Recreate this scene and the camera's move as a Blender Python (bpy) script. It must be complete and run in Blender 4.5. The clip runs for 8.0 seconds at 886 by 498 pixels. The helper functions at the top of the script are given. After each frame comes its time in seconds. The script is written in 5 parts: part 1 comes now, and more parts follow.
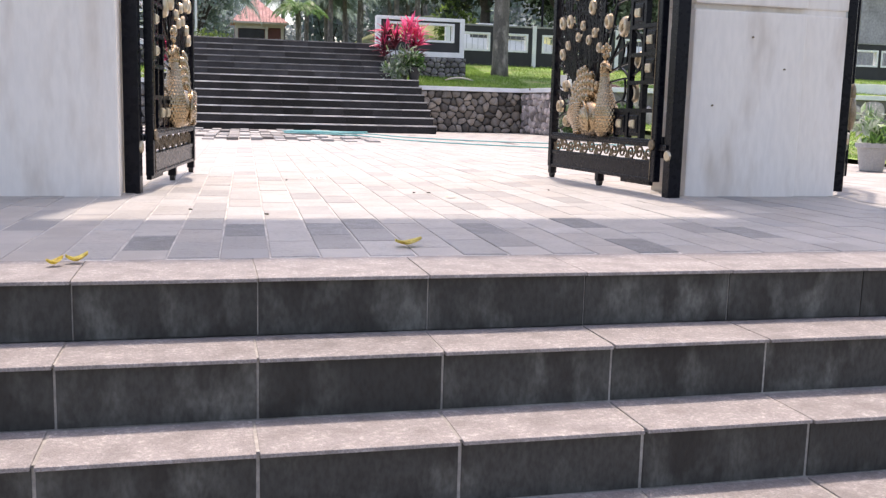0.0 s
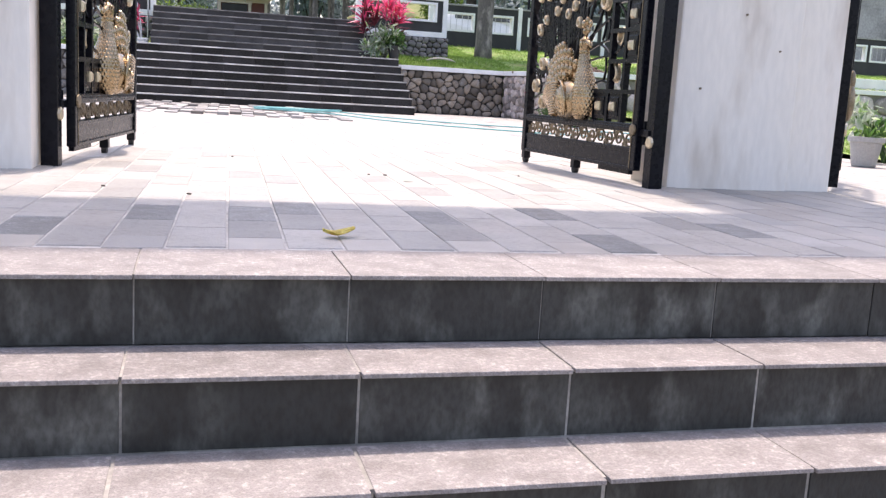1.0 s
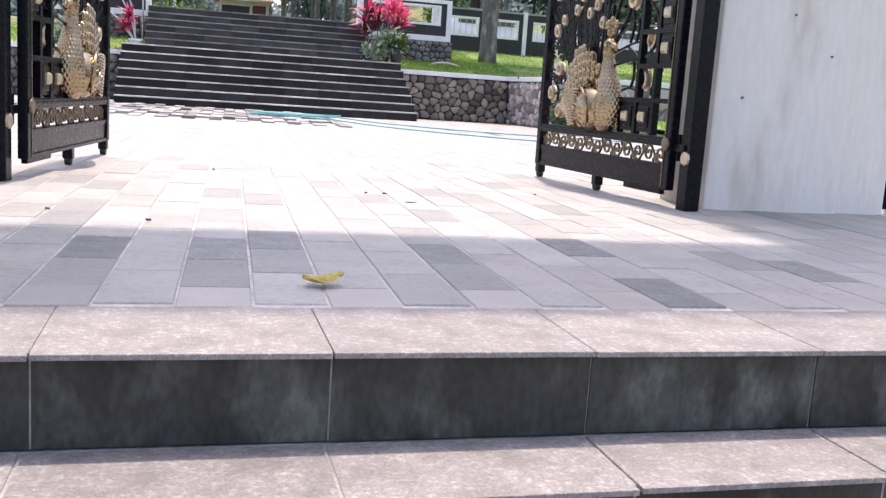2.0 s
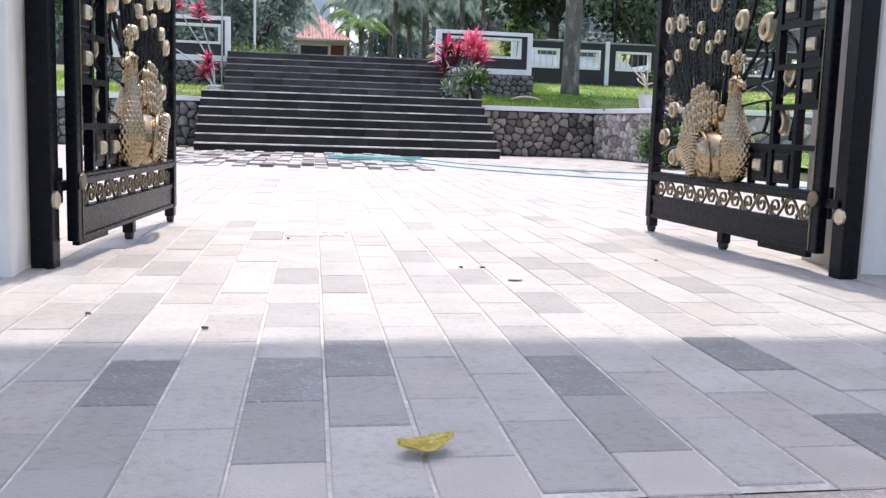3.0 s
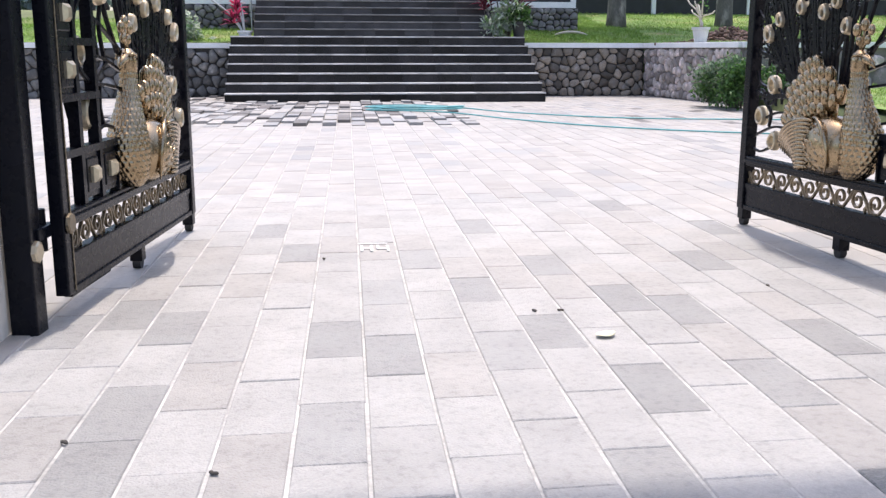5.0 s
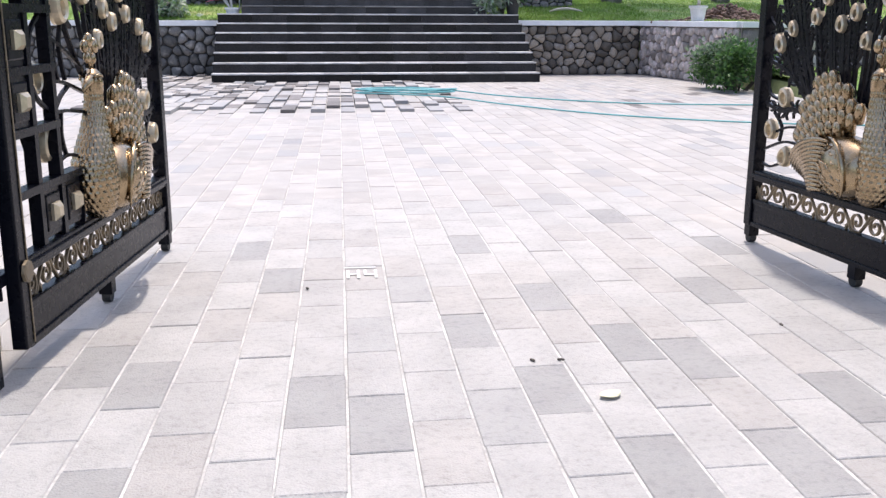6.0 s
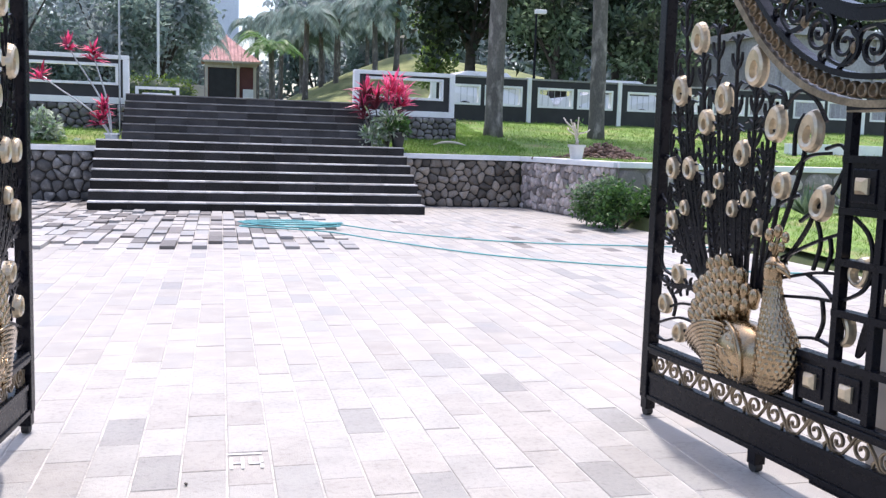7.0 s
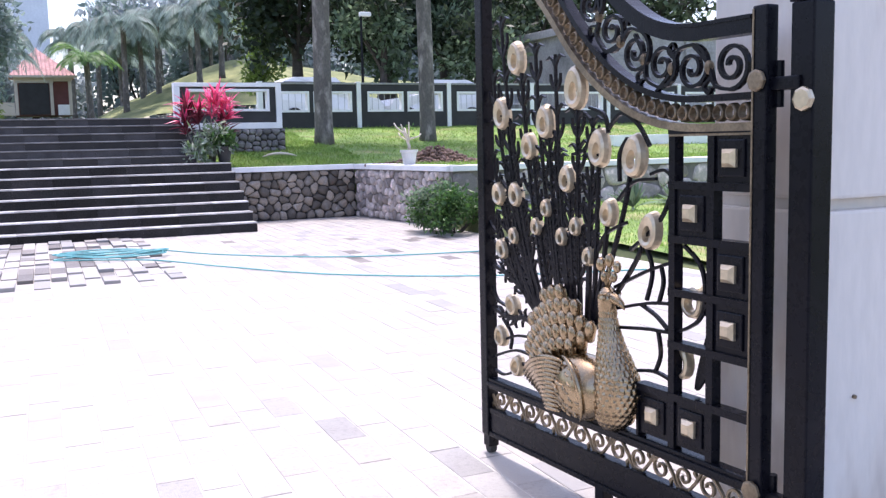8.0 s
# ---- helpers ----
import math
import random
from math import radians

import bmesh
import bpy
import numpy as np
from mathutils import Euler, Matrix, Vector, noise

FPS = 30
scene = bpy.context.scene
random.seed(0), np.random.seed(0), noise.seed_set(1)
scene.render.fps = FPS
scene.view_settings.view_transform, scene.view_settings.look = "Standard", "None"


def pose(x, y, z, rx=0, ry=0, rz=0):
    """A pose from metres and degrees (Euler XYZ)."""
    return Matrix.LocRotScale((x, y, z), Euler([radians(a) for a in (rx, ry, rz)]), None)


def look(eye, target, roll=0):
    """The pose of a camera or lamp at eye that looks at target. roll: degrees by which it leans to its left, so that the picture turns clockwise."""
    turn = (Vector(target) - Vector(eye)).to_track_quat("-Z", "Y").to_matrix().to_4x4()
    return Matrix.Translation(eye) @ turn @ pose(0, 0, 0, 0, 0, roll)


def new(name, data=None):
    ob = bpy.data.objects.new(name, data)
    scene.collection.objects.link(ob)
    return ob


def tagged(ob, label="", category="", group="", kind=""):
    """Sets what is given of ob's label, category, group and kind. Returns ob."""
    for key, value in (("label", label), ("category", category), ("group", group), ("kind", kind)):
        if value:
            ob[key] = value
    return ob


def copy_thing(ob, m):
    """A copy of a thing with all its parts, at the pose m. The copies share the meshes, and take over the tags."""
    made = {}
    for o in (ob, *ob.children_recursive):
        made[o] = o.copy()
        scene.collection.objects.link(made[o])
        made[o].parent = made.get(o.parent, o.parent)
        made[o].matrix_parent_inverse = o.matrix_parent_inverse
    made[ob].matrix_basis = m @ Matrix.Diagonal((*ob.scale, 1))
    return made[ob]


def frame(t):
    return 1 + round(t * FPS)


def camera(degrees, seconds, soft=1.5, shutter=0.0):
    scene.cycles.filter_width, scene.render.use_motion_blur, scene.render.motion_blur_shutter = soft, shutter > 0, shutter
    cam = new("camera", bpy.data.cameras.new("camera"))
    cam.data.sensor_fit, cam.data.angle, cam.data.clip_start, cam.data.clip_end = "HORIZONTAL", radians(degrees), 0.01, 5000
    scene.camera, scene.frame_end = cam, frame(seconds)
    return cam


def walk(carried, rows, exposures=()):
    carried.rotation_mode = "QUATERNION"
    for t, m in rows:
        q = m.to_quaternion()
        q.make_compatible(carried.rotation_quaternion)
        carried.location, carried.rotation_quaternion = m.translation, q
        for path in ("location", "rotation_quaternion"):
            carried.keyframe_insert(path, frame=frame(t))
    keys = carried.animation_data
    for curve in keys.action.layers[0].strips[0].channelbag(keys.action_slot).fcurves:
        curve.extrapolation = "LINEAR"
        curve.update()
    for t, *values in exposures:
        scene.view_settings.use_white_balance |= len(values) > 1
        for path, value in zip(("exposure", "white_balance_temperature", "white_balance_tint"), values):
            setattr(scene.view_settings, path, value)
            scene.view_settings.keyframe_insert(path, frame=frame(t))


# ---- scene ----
cam = camera(50.0, 8.0, soft=1.35)
PATH = [
    (0, (-0.695, -2.936, 0.532), (-0.214, -1.016, 0.24), 1.5),
    (0.5, (-0.556, -2.714, 0.505), (-0.118, -0.786, 0.199), 2.1),
    (1, (-0.413, -2.42, 0.487), (0.104, -0.516, 0.163), 3.3),
    (1.5, (-0.326, -2.105, 0.51), (0.311, -0.239, 0.177), 4.7),
    (2, (-0.273, -1.753, 0.497), (0.243, 0.153, 0.183), 3.8),
    (2.2, (-0.257, -1.625, 0.503), (0.2, 0.300, 0.206), 3.6),
    (3.3, (-0.207, -0.855, 0.649), (0.125, 1.101, 0.392), 1.3),
    (3.5, (-0.196, -0.748, 0.672), (0.127, 1.206, 0.397), 1.0),
    (4, (-0.176, -0.537, 0.748), (0.113, 1.414, 0.42), 0.3),
    (4.5, (-0.194, -0.382, 0.817), (0.073, 1.566, 0.453), 0.0),
    (6, (-0.14, 0.065, 1.086), (0.141, 1.988, 0.614), 0.2),
    (6.5, (-0.123, 0.204, 1.190), (0.255, 2.138, 0.848), 1.0),
    (7, (-0.161, 0.293, 1.316), (0.368, 2.208, 1.09), 1.8),
    (7.5, (-0.088, 0.408, 1.341), (0.599, 2.272, 1.108), 1.5),
    (8, (0.041, 0.581, 1.463), (0.877, 2.383, 1.238), -1.3),
]
EXPOSURES = [(0, 1.28, 7250, 20), (0.5, 1.56, 7180, 20), (1.0, 1.50, 7100, 20), (2.0, 1.40, 6950, 19), (3.5, 1.2, 6600, 15), (6.0, 1.08, 6500, 15), (7.0, 1.18, 6350, 17), (7.5, 1.22, 6300, 18), (8, 1.42, 6250, 23)]
walk(cam, [(t, look(eye, target, roll)) for t, eye, target, roll in PATH], EXPOSURES)

# ---- light ----
SUN_EL, SUN_AZ = 75.0, 14.0  # elevation; bearing from +y towards +x
scene.world = bpy.data.worlds.new("sky")
scene.world.use_nodes = True
wn = scene.world.node_tree.nodes
sky = wn.new("ShaderNodeTexSky")
sky.sky_type, sky.sun_disc = "NISHITA", False
sky.sun_elevation, sky.sun_rotation = radians(SUN_EL), radians(SUN_AZ)
sky.air_density, sky.dust_density = 1.0, 2.8
scene.world.node_tree.links.new(sky.outputs[0], wn["Background"].inputs[0])
wn["Background"].inputs[1].default_value = 0.15
sun = new("sun", bpy.data.lights.new("sun", "SUN"))
sun.data.energy, sun.data.angle, sun.data.color = 1.8, radians(1.6), (1.0, 0.95, 0.88)
az, el = radians(SUN_AZ), radians(SUN_EL)
sun_way = Vector((math.sin(az) * math.cos(el), math.cos(az) * math.cos(el), math.sin(el)))
sun.matrix_world = look(sun_way * 60, (0, 0, 0))


# ---- materials ----
def material(name, color, rough=0.7, metal=0.0, var=0.18, size=6.0, fine=60.0, bump=0.15, rnd="", rnd_amount=0.0, tint=None,
             stain=None, stain_size=1.5, spec=0.5, stretch=(1, 1, 1), rough_var=0.12, thin=0.0):
    """Base colour broken up by coarse and fine noise, an optional stain colour, and variation from piece to piece."""
    m = bpy.data.materials.new(name)
    m.use_nodes = True
    nt, n = m.node_tree, m.node_tree.nodes
    b = n["Principled BSDF"]
    mp = n.new("ShaderNodeMapping")
    mp.inputs["Scale"].default_value = stretch
    geo = n.new("ShaderNodeNewGeometry")
    nt.links.new(geo.outputs["Position"], mp.inputs["Vector"])

    def noise_node(sc, detail=4.0):
        t = n.new("ShaderNodeTexNoise")
        t.inputs["Scale"].default_value, t.inputs["Detail"].default_value = sc, detail
        nt.links.new(mp.outputs[0], t.inputs["Vector"])
        return t

    def mix(kind, fac, a, c):
        x = n.new("ShaderNodeMix")
        x.data_type, x.blend_type = "RGBA", kind
        for sock, v in ((x.inputs[0], fac), (x.inputs[6], a), (x.inputs[7], c)):
            if isinstance(v, (int, float)):
                sock.default_value = v
            elif isinstance(v, tuple):
                sock.default_value = (*v[:3], 1)
            else:
                nt.links.new(v, sock)
        return x.outputs[2]

    def spread(src, lo, hi):
        r = n.new("ShaderNodeMapRange")
        r.inputs["From Min"].default_value, r.inputs["From Max"].default_value = 0.36, 0.64
        r.inputs["To Min"].default_value, r.inputs["To Max"].default_value = lo, hi
        nt.links.new(src, r.inputs["Value"])
        return r.outputs[0]

    n1, n2 = noise_node(size), noise_node(fine, 3.0)
    col = color
    if tint is not None:
        col = mix("MIX", spread(n1.outputs[0], 0, 1), color, tint)
    if stain is not None:
        n3 = noise_node(stain_size, 6.0)
        r = n.new("ShaderNodeMapRange")
        r.inputs["From Min"].default_value, r.inputs["From Max"].default_value = 0.5, 0.68
        nt.links.new(n3.outputs[0], r.inputs["Value"])
        col = mix("MIX", r.outputs[0], col, stain)
    v1 = mix("MIX", spread(n1.outputs[0], 0, 1), (1 - var,) * 3, (1 + var,) * 3)
    v2 = mix("MIX", spread(n2.outputs[0], 0, 1), (1 - var * 0.8,) * 3, (1 + var * 0.8,) * 3)
    col = mix("MULTIPLY", 1.0, mix("MULTIPLY", 1.0, col, v1), v2)
    if rnd:
        src = geo.outputs["Random Per Island"] if rnd == "island" else n.new("ShaderNodeObjectInfo").outputs["Random"]
        r = n.new("ShaderNodeMapRange")
        r.inputs["To Min"].default_value, r.inputs["To Max"].default_value = 1 - rnd_amount, 1 + rnd_amount
        nt.links.new(src, r.inputs["Value"])
        cc = n.new("ShaderNodeCombineColor")
        for k in range(3):
            nt.links.new(r.outputs[0], cc.inputs[k])
        col = mix("MULTIPLY", 1.0, col, cc.outputs[0])
    nt.links.new(col, b.inputs["Base Color"])
    nt.links.new(spread(n2.outputs[0], max(0.03, rough - rough_var), min(1, rough + rough_var)), b.inputs["Roughness"])
    b.inputs["Metallic"].default_value = metal
    b.inputs["Specular IOR Level"].default_value = spec
    if thin:
        tr, mx = n.new("ShaderNodeBsdfTranslucent"), n.new("ShaderNodeMixShader")
        nt.links.new(col, tr.inputs["Color"])
        mx.inputs[0].default_value = thin
        nt.links.new(b.outputs[0], mx.inputs[1])
        nt.links.new(tr.outputs[0], mx.inputs[2])
        nt.links.new(mx.outputs[0], n["Material Output"].inputs["Surface"])
    if bump:
        bp = n.new("ShaderNodeBump")
        bp.inputs["Strength"].default_value, bp.inputs["Distance"].default_value = bump, 0.01
        nt.links.new(n2.outputs[0], bp.inputs["Height"])
        nt.links.new(bp.outputs[0], b.inputs["Normal"])
    return m


def glass_material():
    m = bpy.data.materials.new("window_glass")
    m.use_nodes = True
    b = m.node_tree.nodes["Principled BSDF"]
    b.inputs["Base Color"].default_value = (0.05, 0.06, 0.07, 1)
    b.inputs["Roughness"].default_value = 0.05
    return m


MORTAR_STEP = material("dirty_step_mortar", (0.29, 0.275, 0.25), 0.9, bump=0.3)
MORTAR = material("mortar", (0.47, 0.455, 0.43), 0.9, bump=0.3)
PAVER = [material("paver_pale", (0.38, 0.358, 0.332), 0.6, tint=(0.34, 0.325, 0.308), rnd="island", rnd_amount=0.09, stain=(0.36, 0.34, 0.31), stain_size=5, bump=0.35, size=5, fine=130, var=0.1),
         material("paver_beige", (0.36, 0.336, 0.308), 0.6, tint=(0.328, 0.308, 0.285), rnd="island", rnd_amount=0.09, stain=(0.365, 0.335, 0.305), stain_size=5, bump=0.35, size=5, fine=130, var=0.1),
         material("paver_grey", (0.32, 0.31, 0.30), 0.6, tint=(0.285, 0.28, 0.27), rnd="island", rnd_amount=0.15, stain=(0.25, 0.25, 0.25), stain_size=5, bump=0.35, size=5, fine=130, var=0.1),
         material("paver_dark", (0.17, 0.155, 0.145), 0.62, tint=(0.125, 0.115, 0.105), rnd="island", rnd_amount=0.2, bump=0.35, size=5, fine=130, var=0.1)]
SLABS = [material("slab_pale", (0.40, 0.386, 0.364), 0.62, tint=(0.375, 0.362, 0.343), rnd="object", rnd_amount=0.07, stain=(0.33, 0.318, 0.30), stain_size=42, bump=0.5, size=5, fine=150, var=0.1),
         material("slab_beige", (0.38, 0.36, 0.335), 0.62, tint=(0.355, 0.336, 0.313), rnd="object", rnd_amount=0.07, stain=(0.31, 0.293, 0.272), stain_size=36, bump=0.5, size=5, fine=150, var=0.1),
         material("slab_grey", (0.325, 0.315, 0.30), 0.6, tint=(0.29, 0.284, 0.27), rnd="object", rnd_amount=0.12, stain=(0.255, 0.25, 0.24), stain_size=40, bump=0.5, size=5, fine=150, var=0.1),
         material("slab_dark", (0.225, 0.225, 0.22), 0.58, tint=(0.185, 0.187, 0.188), rnd="object", rnd_amount=0.15, stain=(0.29, 0.29, 0.28), stain_size=70, bump=0.8, size=12, fine=150)]
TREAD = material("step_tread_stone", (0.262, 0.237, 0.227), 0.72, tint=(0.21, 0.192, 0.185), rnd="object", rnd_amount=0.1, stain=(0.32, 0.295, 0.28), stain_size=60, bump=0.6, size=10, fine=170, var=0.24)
# andesite with the risers' shade put into its colour; blotches are dirt
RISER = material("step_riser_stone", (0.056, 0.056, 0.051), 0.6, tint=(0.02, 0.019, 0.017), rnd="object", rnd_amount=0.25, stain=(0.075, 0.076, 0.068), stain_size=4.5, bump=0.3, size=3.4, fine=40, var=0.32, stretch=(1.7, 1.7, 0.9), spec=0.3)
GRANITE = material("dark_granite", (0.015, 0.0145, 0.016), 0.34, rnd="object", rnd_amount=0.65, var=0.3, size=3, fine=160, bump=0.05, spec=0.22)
# upper risers: a greyer copy of the granite
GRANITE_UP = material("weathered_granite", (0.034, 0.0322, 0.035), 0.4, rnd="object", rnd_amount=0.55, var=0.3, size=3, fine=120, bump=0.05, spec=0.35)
# upper treads, seen only at the nose: less of the glare in the colour
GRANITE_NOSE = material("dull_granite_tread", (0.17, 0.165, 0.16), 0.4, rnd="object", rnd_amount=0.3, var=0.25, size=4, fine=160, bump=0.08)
# treads are the same dark granite; sun glare is put into this pale colour
GRANITE_SUNLIT = material("dark_granite_tread", (0.46, 0.45, 0.44), 0.42, rnd="object", rnd_amount=0.3, var=0.25, size=4, fine=160, bump=0.08)
PLASTER = material("white_plaster", (0.79, 0.735, 0.66), 0.75, var=0.04, size=1.2, fine=24, bump=0.12, tint=(0.70, 0.66, 0.61), stain=(0.60, 0.53, 0.455), stain_size=3.2, stretch=(1.3, 1.3, 0.35))
WHITE = material("white_paint", (0.78, 0.78, 0.77), 0.6, var=0.05, size=3, fine=40, bump=0.06)
BLACKPAINT = material("black_wall_paint", (0.016, 0.016, 0.018), 0.55, var=0.25, size=3, fine=50, bump=0.06)
IRON = material("black_gate_paint", (0.0045, 0.005, 0.0085), 0.28, var=0.1, size=8, fine=30, bump=0, stain=(0.007, 0.007, 0.010), stain_size=9, spec=0.15, rough_var=0.02)
GOLD = material("gold_paint", (0.35, 0.262, 0.162), 0.25, metal=1.0, var=0.06, size=10, fine=60, bump=0, rough_var=0.04, tint=(0.40, 0.305, 0.195))
PALEGOLD = material("pale_gold_paint", (0.60, 0.51, 0.37), 0.34, metal=0.7, var=0.1, size=12, fine=60, bump=0, rough_var=0.04, tint=(0.56, 0.47, 0.33))
BRONZE = material("dull_bronze_paint", (0.20, 0.155, 0.10), 0.42, metal=0.5, var=0.25, size=12, fine=90, bump=0.12)
RUBBER = material("black_rubber", (0.02, 0.02, 0.02), 0.7, var=0.2)
STONE = material("river_stone", (0.275, 0.228, 0.178), 0.7, tint=(0.17, 0.14, 0.11), rnd="object", rnd_amount=0.7, var=0.25, size=9, fine=60, bump=0.6, stain=(0.23, 0.21, 0.19), stain_size=8)
STONE_DARK = material("grey_wall_stone", (0.16, 0.15, 0.14), 0.7, tint=(0.10, 0.095, 0.092), rnd="object", rnd_amount=0.5, var=0.25, size=9, fine=60, bump=0.6, stain=(0.24, 0.225, 0.205), stain_size=8)
STONE_SIDE = material("pale_wall_stone", (0.43, 0.38, 0.345), 0.7, tint=(0.24, 0.205, 0.195), rnd="object", rnd_amount=0.55, var=0.25, size=9, fine=60, bump=0.6, stain=(0.50, 0.42, 0.40), stain_size=9)
JOINT = material("dark_mortar", (0.04, 0.037, 0.034), 0.95, bump=0.5)
JOINT_PALE = material("grey_mortar", (0.17, 0.155, 0.145), 0.95, bump=0.5)
SOIL = material("brown_soil", (0.26, 0.165, 0.125), 0.95, tint=(0.17, 0.11, 0.085), rnd="island", rnd_amount=0.35, bump=0.8, size=8, fine=70)
EARTH = material("ground_earth", (0.09, 0.115, 0.045), 0.95, tint=(0.13, 0.15, 0.06), bump=0.6, size=0.8, fine=20)
TURF = material("lawn_turf", (0.125, 0.215, 0.045), 0.9, tint=(0.175, 0.27, 0.06), bump=0.9, size=1.6, fine=45, stain=(0.26, 0.25, 0.10), stain_size=1.3)
BLADE = material("grass_blade", (0.165, 0.30, 0.05), 0.6, rnd="island", rnd_amount=0.35, var=0.1, bump=0, tint=(0.21, 0.31, 0.06), size=2, thin=0.4)
HILLGRASS = material("hill_grass", (0.12, 0.155, 0.055), 0.95, tint=(0.20, 0.21, 0.085), bump=0.8, size=0.5, fine=9)
LEAF_DARK = material("dark_tree_leaf", (0.034, 0.055, 0.027), 0.5, rnd="island", rnd_amount=0.5, var=0.2, bump=0, size=0.8, thin=0.45)
LEAF_MID = material("mid_tree_leaf", (0.15, 0.22, 0.13), 0.5, rnd="island", rnd_amount=0.5, var=0.2, bump=0, size=0.8, thin=0.55)
LEAF_LIGHT = material("light_tree_leaf", (0.13, 0.20, 0.045), 0.5, rnd="island", rnd_amount=0.4, var=0.2, bump=0, size=0.8, thin=0.45)
# no haze in the air: its pale bluish cast is put into the colour
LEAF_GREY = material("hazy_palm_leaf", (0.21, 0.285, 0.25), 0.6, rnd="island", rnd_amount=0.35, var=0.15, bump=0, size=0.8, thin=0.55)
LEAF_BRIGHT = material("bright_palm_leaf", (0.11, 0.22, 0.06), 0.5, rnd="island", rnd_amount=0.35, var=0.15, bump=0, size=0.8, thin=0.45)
# far leaves, paled further: distance haze is painted into this colour
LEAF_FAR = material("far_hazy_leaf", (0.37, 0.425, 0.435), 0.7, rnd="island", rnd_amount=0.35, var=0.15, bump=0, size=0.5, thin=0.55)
LEAF_BUSH = material("bush_leaf", (0.055, 0.125, 0.03), 0.45, rnd="island", rnd_amount=0.5, var=0.15, bump=0, size=3, thin=0.45)
LEAF_RED = material("red_cordyline_leaf", (0.80, 0.11, 0.27), 0.45, rnd="island", rnd_amount=0.4, var=0.15, bump=0, size=5, tint=(0.55, 0.03, 0.09), thin=0.45)
LEAF_PINK = material("pink_cordyline_leaf", (0.86, 0.19, 0.36), 0.45, rnd="island", rnd_amount=0.3, var=0.15, bump=0, size=5, tint=(0.72, 0.09, 0.22), thin=0.5)
LEAF_DARKRED = material("dark_red_leaf", (0.15, 0.022, 0.04), 0.45, rnd="island", rnd_amount=0.4, var=0.15, bump=0, size=5, thin=0.45)
LEAF_PALE = material("variegated_leaf", (0.52, 0.56, 0.50), 0.5, rnd="island", rnd_amount=0.35, var=0.15, bump=0, size=9, tint=(0.16, 0.27, 0.09), thin=0.45)
LEAF_YELLOW = material("fallen_yellow_leaf", (0.72, 0.58, 0.10), 0.6, var=0.2, size=40, fine=160, bump=0.2, tint=(0.60, 0.55, 0.2), stain=(0.45, 0.30, 0.08), stain_size=30, thin=0.45)
LEAF_DRY = material("pale_dry_leaf", (0.66, 0.62, 0.42), 0.6, var=0.15, size=40, fine=160, bump=0.2)
BARK = material("palm_bark", (0.16, 0.145, 0.125), 0.9, tint=(0.085, 0.075, 0.065), var=0.25, size=3, fine=30, bump=0.8, stretch=(1, 1, 0.5), stain=(0.30, 0.27, 0.235), stain_size=5.0)
BARK_DARK = material("tree_bark", (0.075, 0.065, 0.055), 0.95, var=0.3, size=4, fine=30, bump=0.8)
ROOF = material("red_roof_tile", (0.43, 0.24, 0.225), 0.75, rnd="island", rnd_amount=0.15, var=0.2, size=3, fine=20, bump=0.3)
CREAM = material("cream_wall", (0.52, 0.47, 0.40), 0.8, var=0.08, size=1.5)
MAROON = material("maroon_wall", (0.13, 0.045, 0.04), 0.7, var=0.2, size=2)
TOWER = material("tower_concrete", (0.84, 0.86, 0.87), 0.8, var=0.05, size=0.4, fine=5)
GREYWALL = material("weathered_grey_wall", (0.42, 0.41, 0.40), 0.85, tint=(0.32, 0.315, 0.31), var=0.2, size=0.8, fine=12, stain=(0.22, 0.22, 0.21), stain_size=0.6)
POT = material("grey_plastic_pot", (0.36, 0.37, 0.37), 0.5, var=0.1, size=6, tint=(0.29, 0.29, 0.29))
POT_PALE = material("pale_grey_pot", (0.58, 0.58, 0.56), 0.6, var=0.1, size=5, tint=(0.48, 0.48, 0.46))
BLACKPOT = material("black_pot", (0.02, 0.02, 0.02), 0.5, var=0.2)
HOSE = material("turquoise_hose", (0.10, 0.34, 0.35), 0.4, var=0.1, size=20)
METAL = material("grey_pole_metal", (0.45, 0.46, 0.47), 0.4, metal=0.6, var=0.1)
CARPAINT = material("white_car_paint", (0.8, 0.8, 0.8), 0.25, var=0.03, bump=0)
GLASS = glass_material()


# ---- builders ----
def mesh_of(bm, name, mats, smooth=False):
    me = bpy.data.meshes.new(name)
    bmesh.ops.recalc_face_normals(bm, faces=bm.faces)
    bm.to_mesh(me)
    bm.free()
    for m in mats if isinstance(mats, (list, tuple)) else [mats]:
        me.materials.append(m)
    if smooth:
        me.polygons.foreach_set("use_smooth", [True] * len(me.polygons))
    return me


def part(name, bm, mats, parent=None, label="", smooth=False):
    ob = new(name, mesh_of(bm, name, mats, smooth))
    ob.parent = parent
    return tagged(ob, label)


def thing(name, label, category, m=None, group="", kind=""):
    ob = new(name)
    ob.empty_display_size = 0.1
    if m is not None:
        ob.matrix_basis = m
    return tagged(ob, label, category, group, kind)


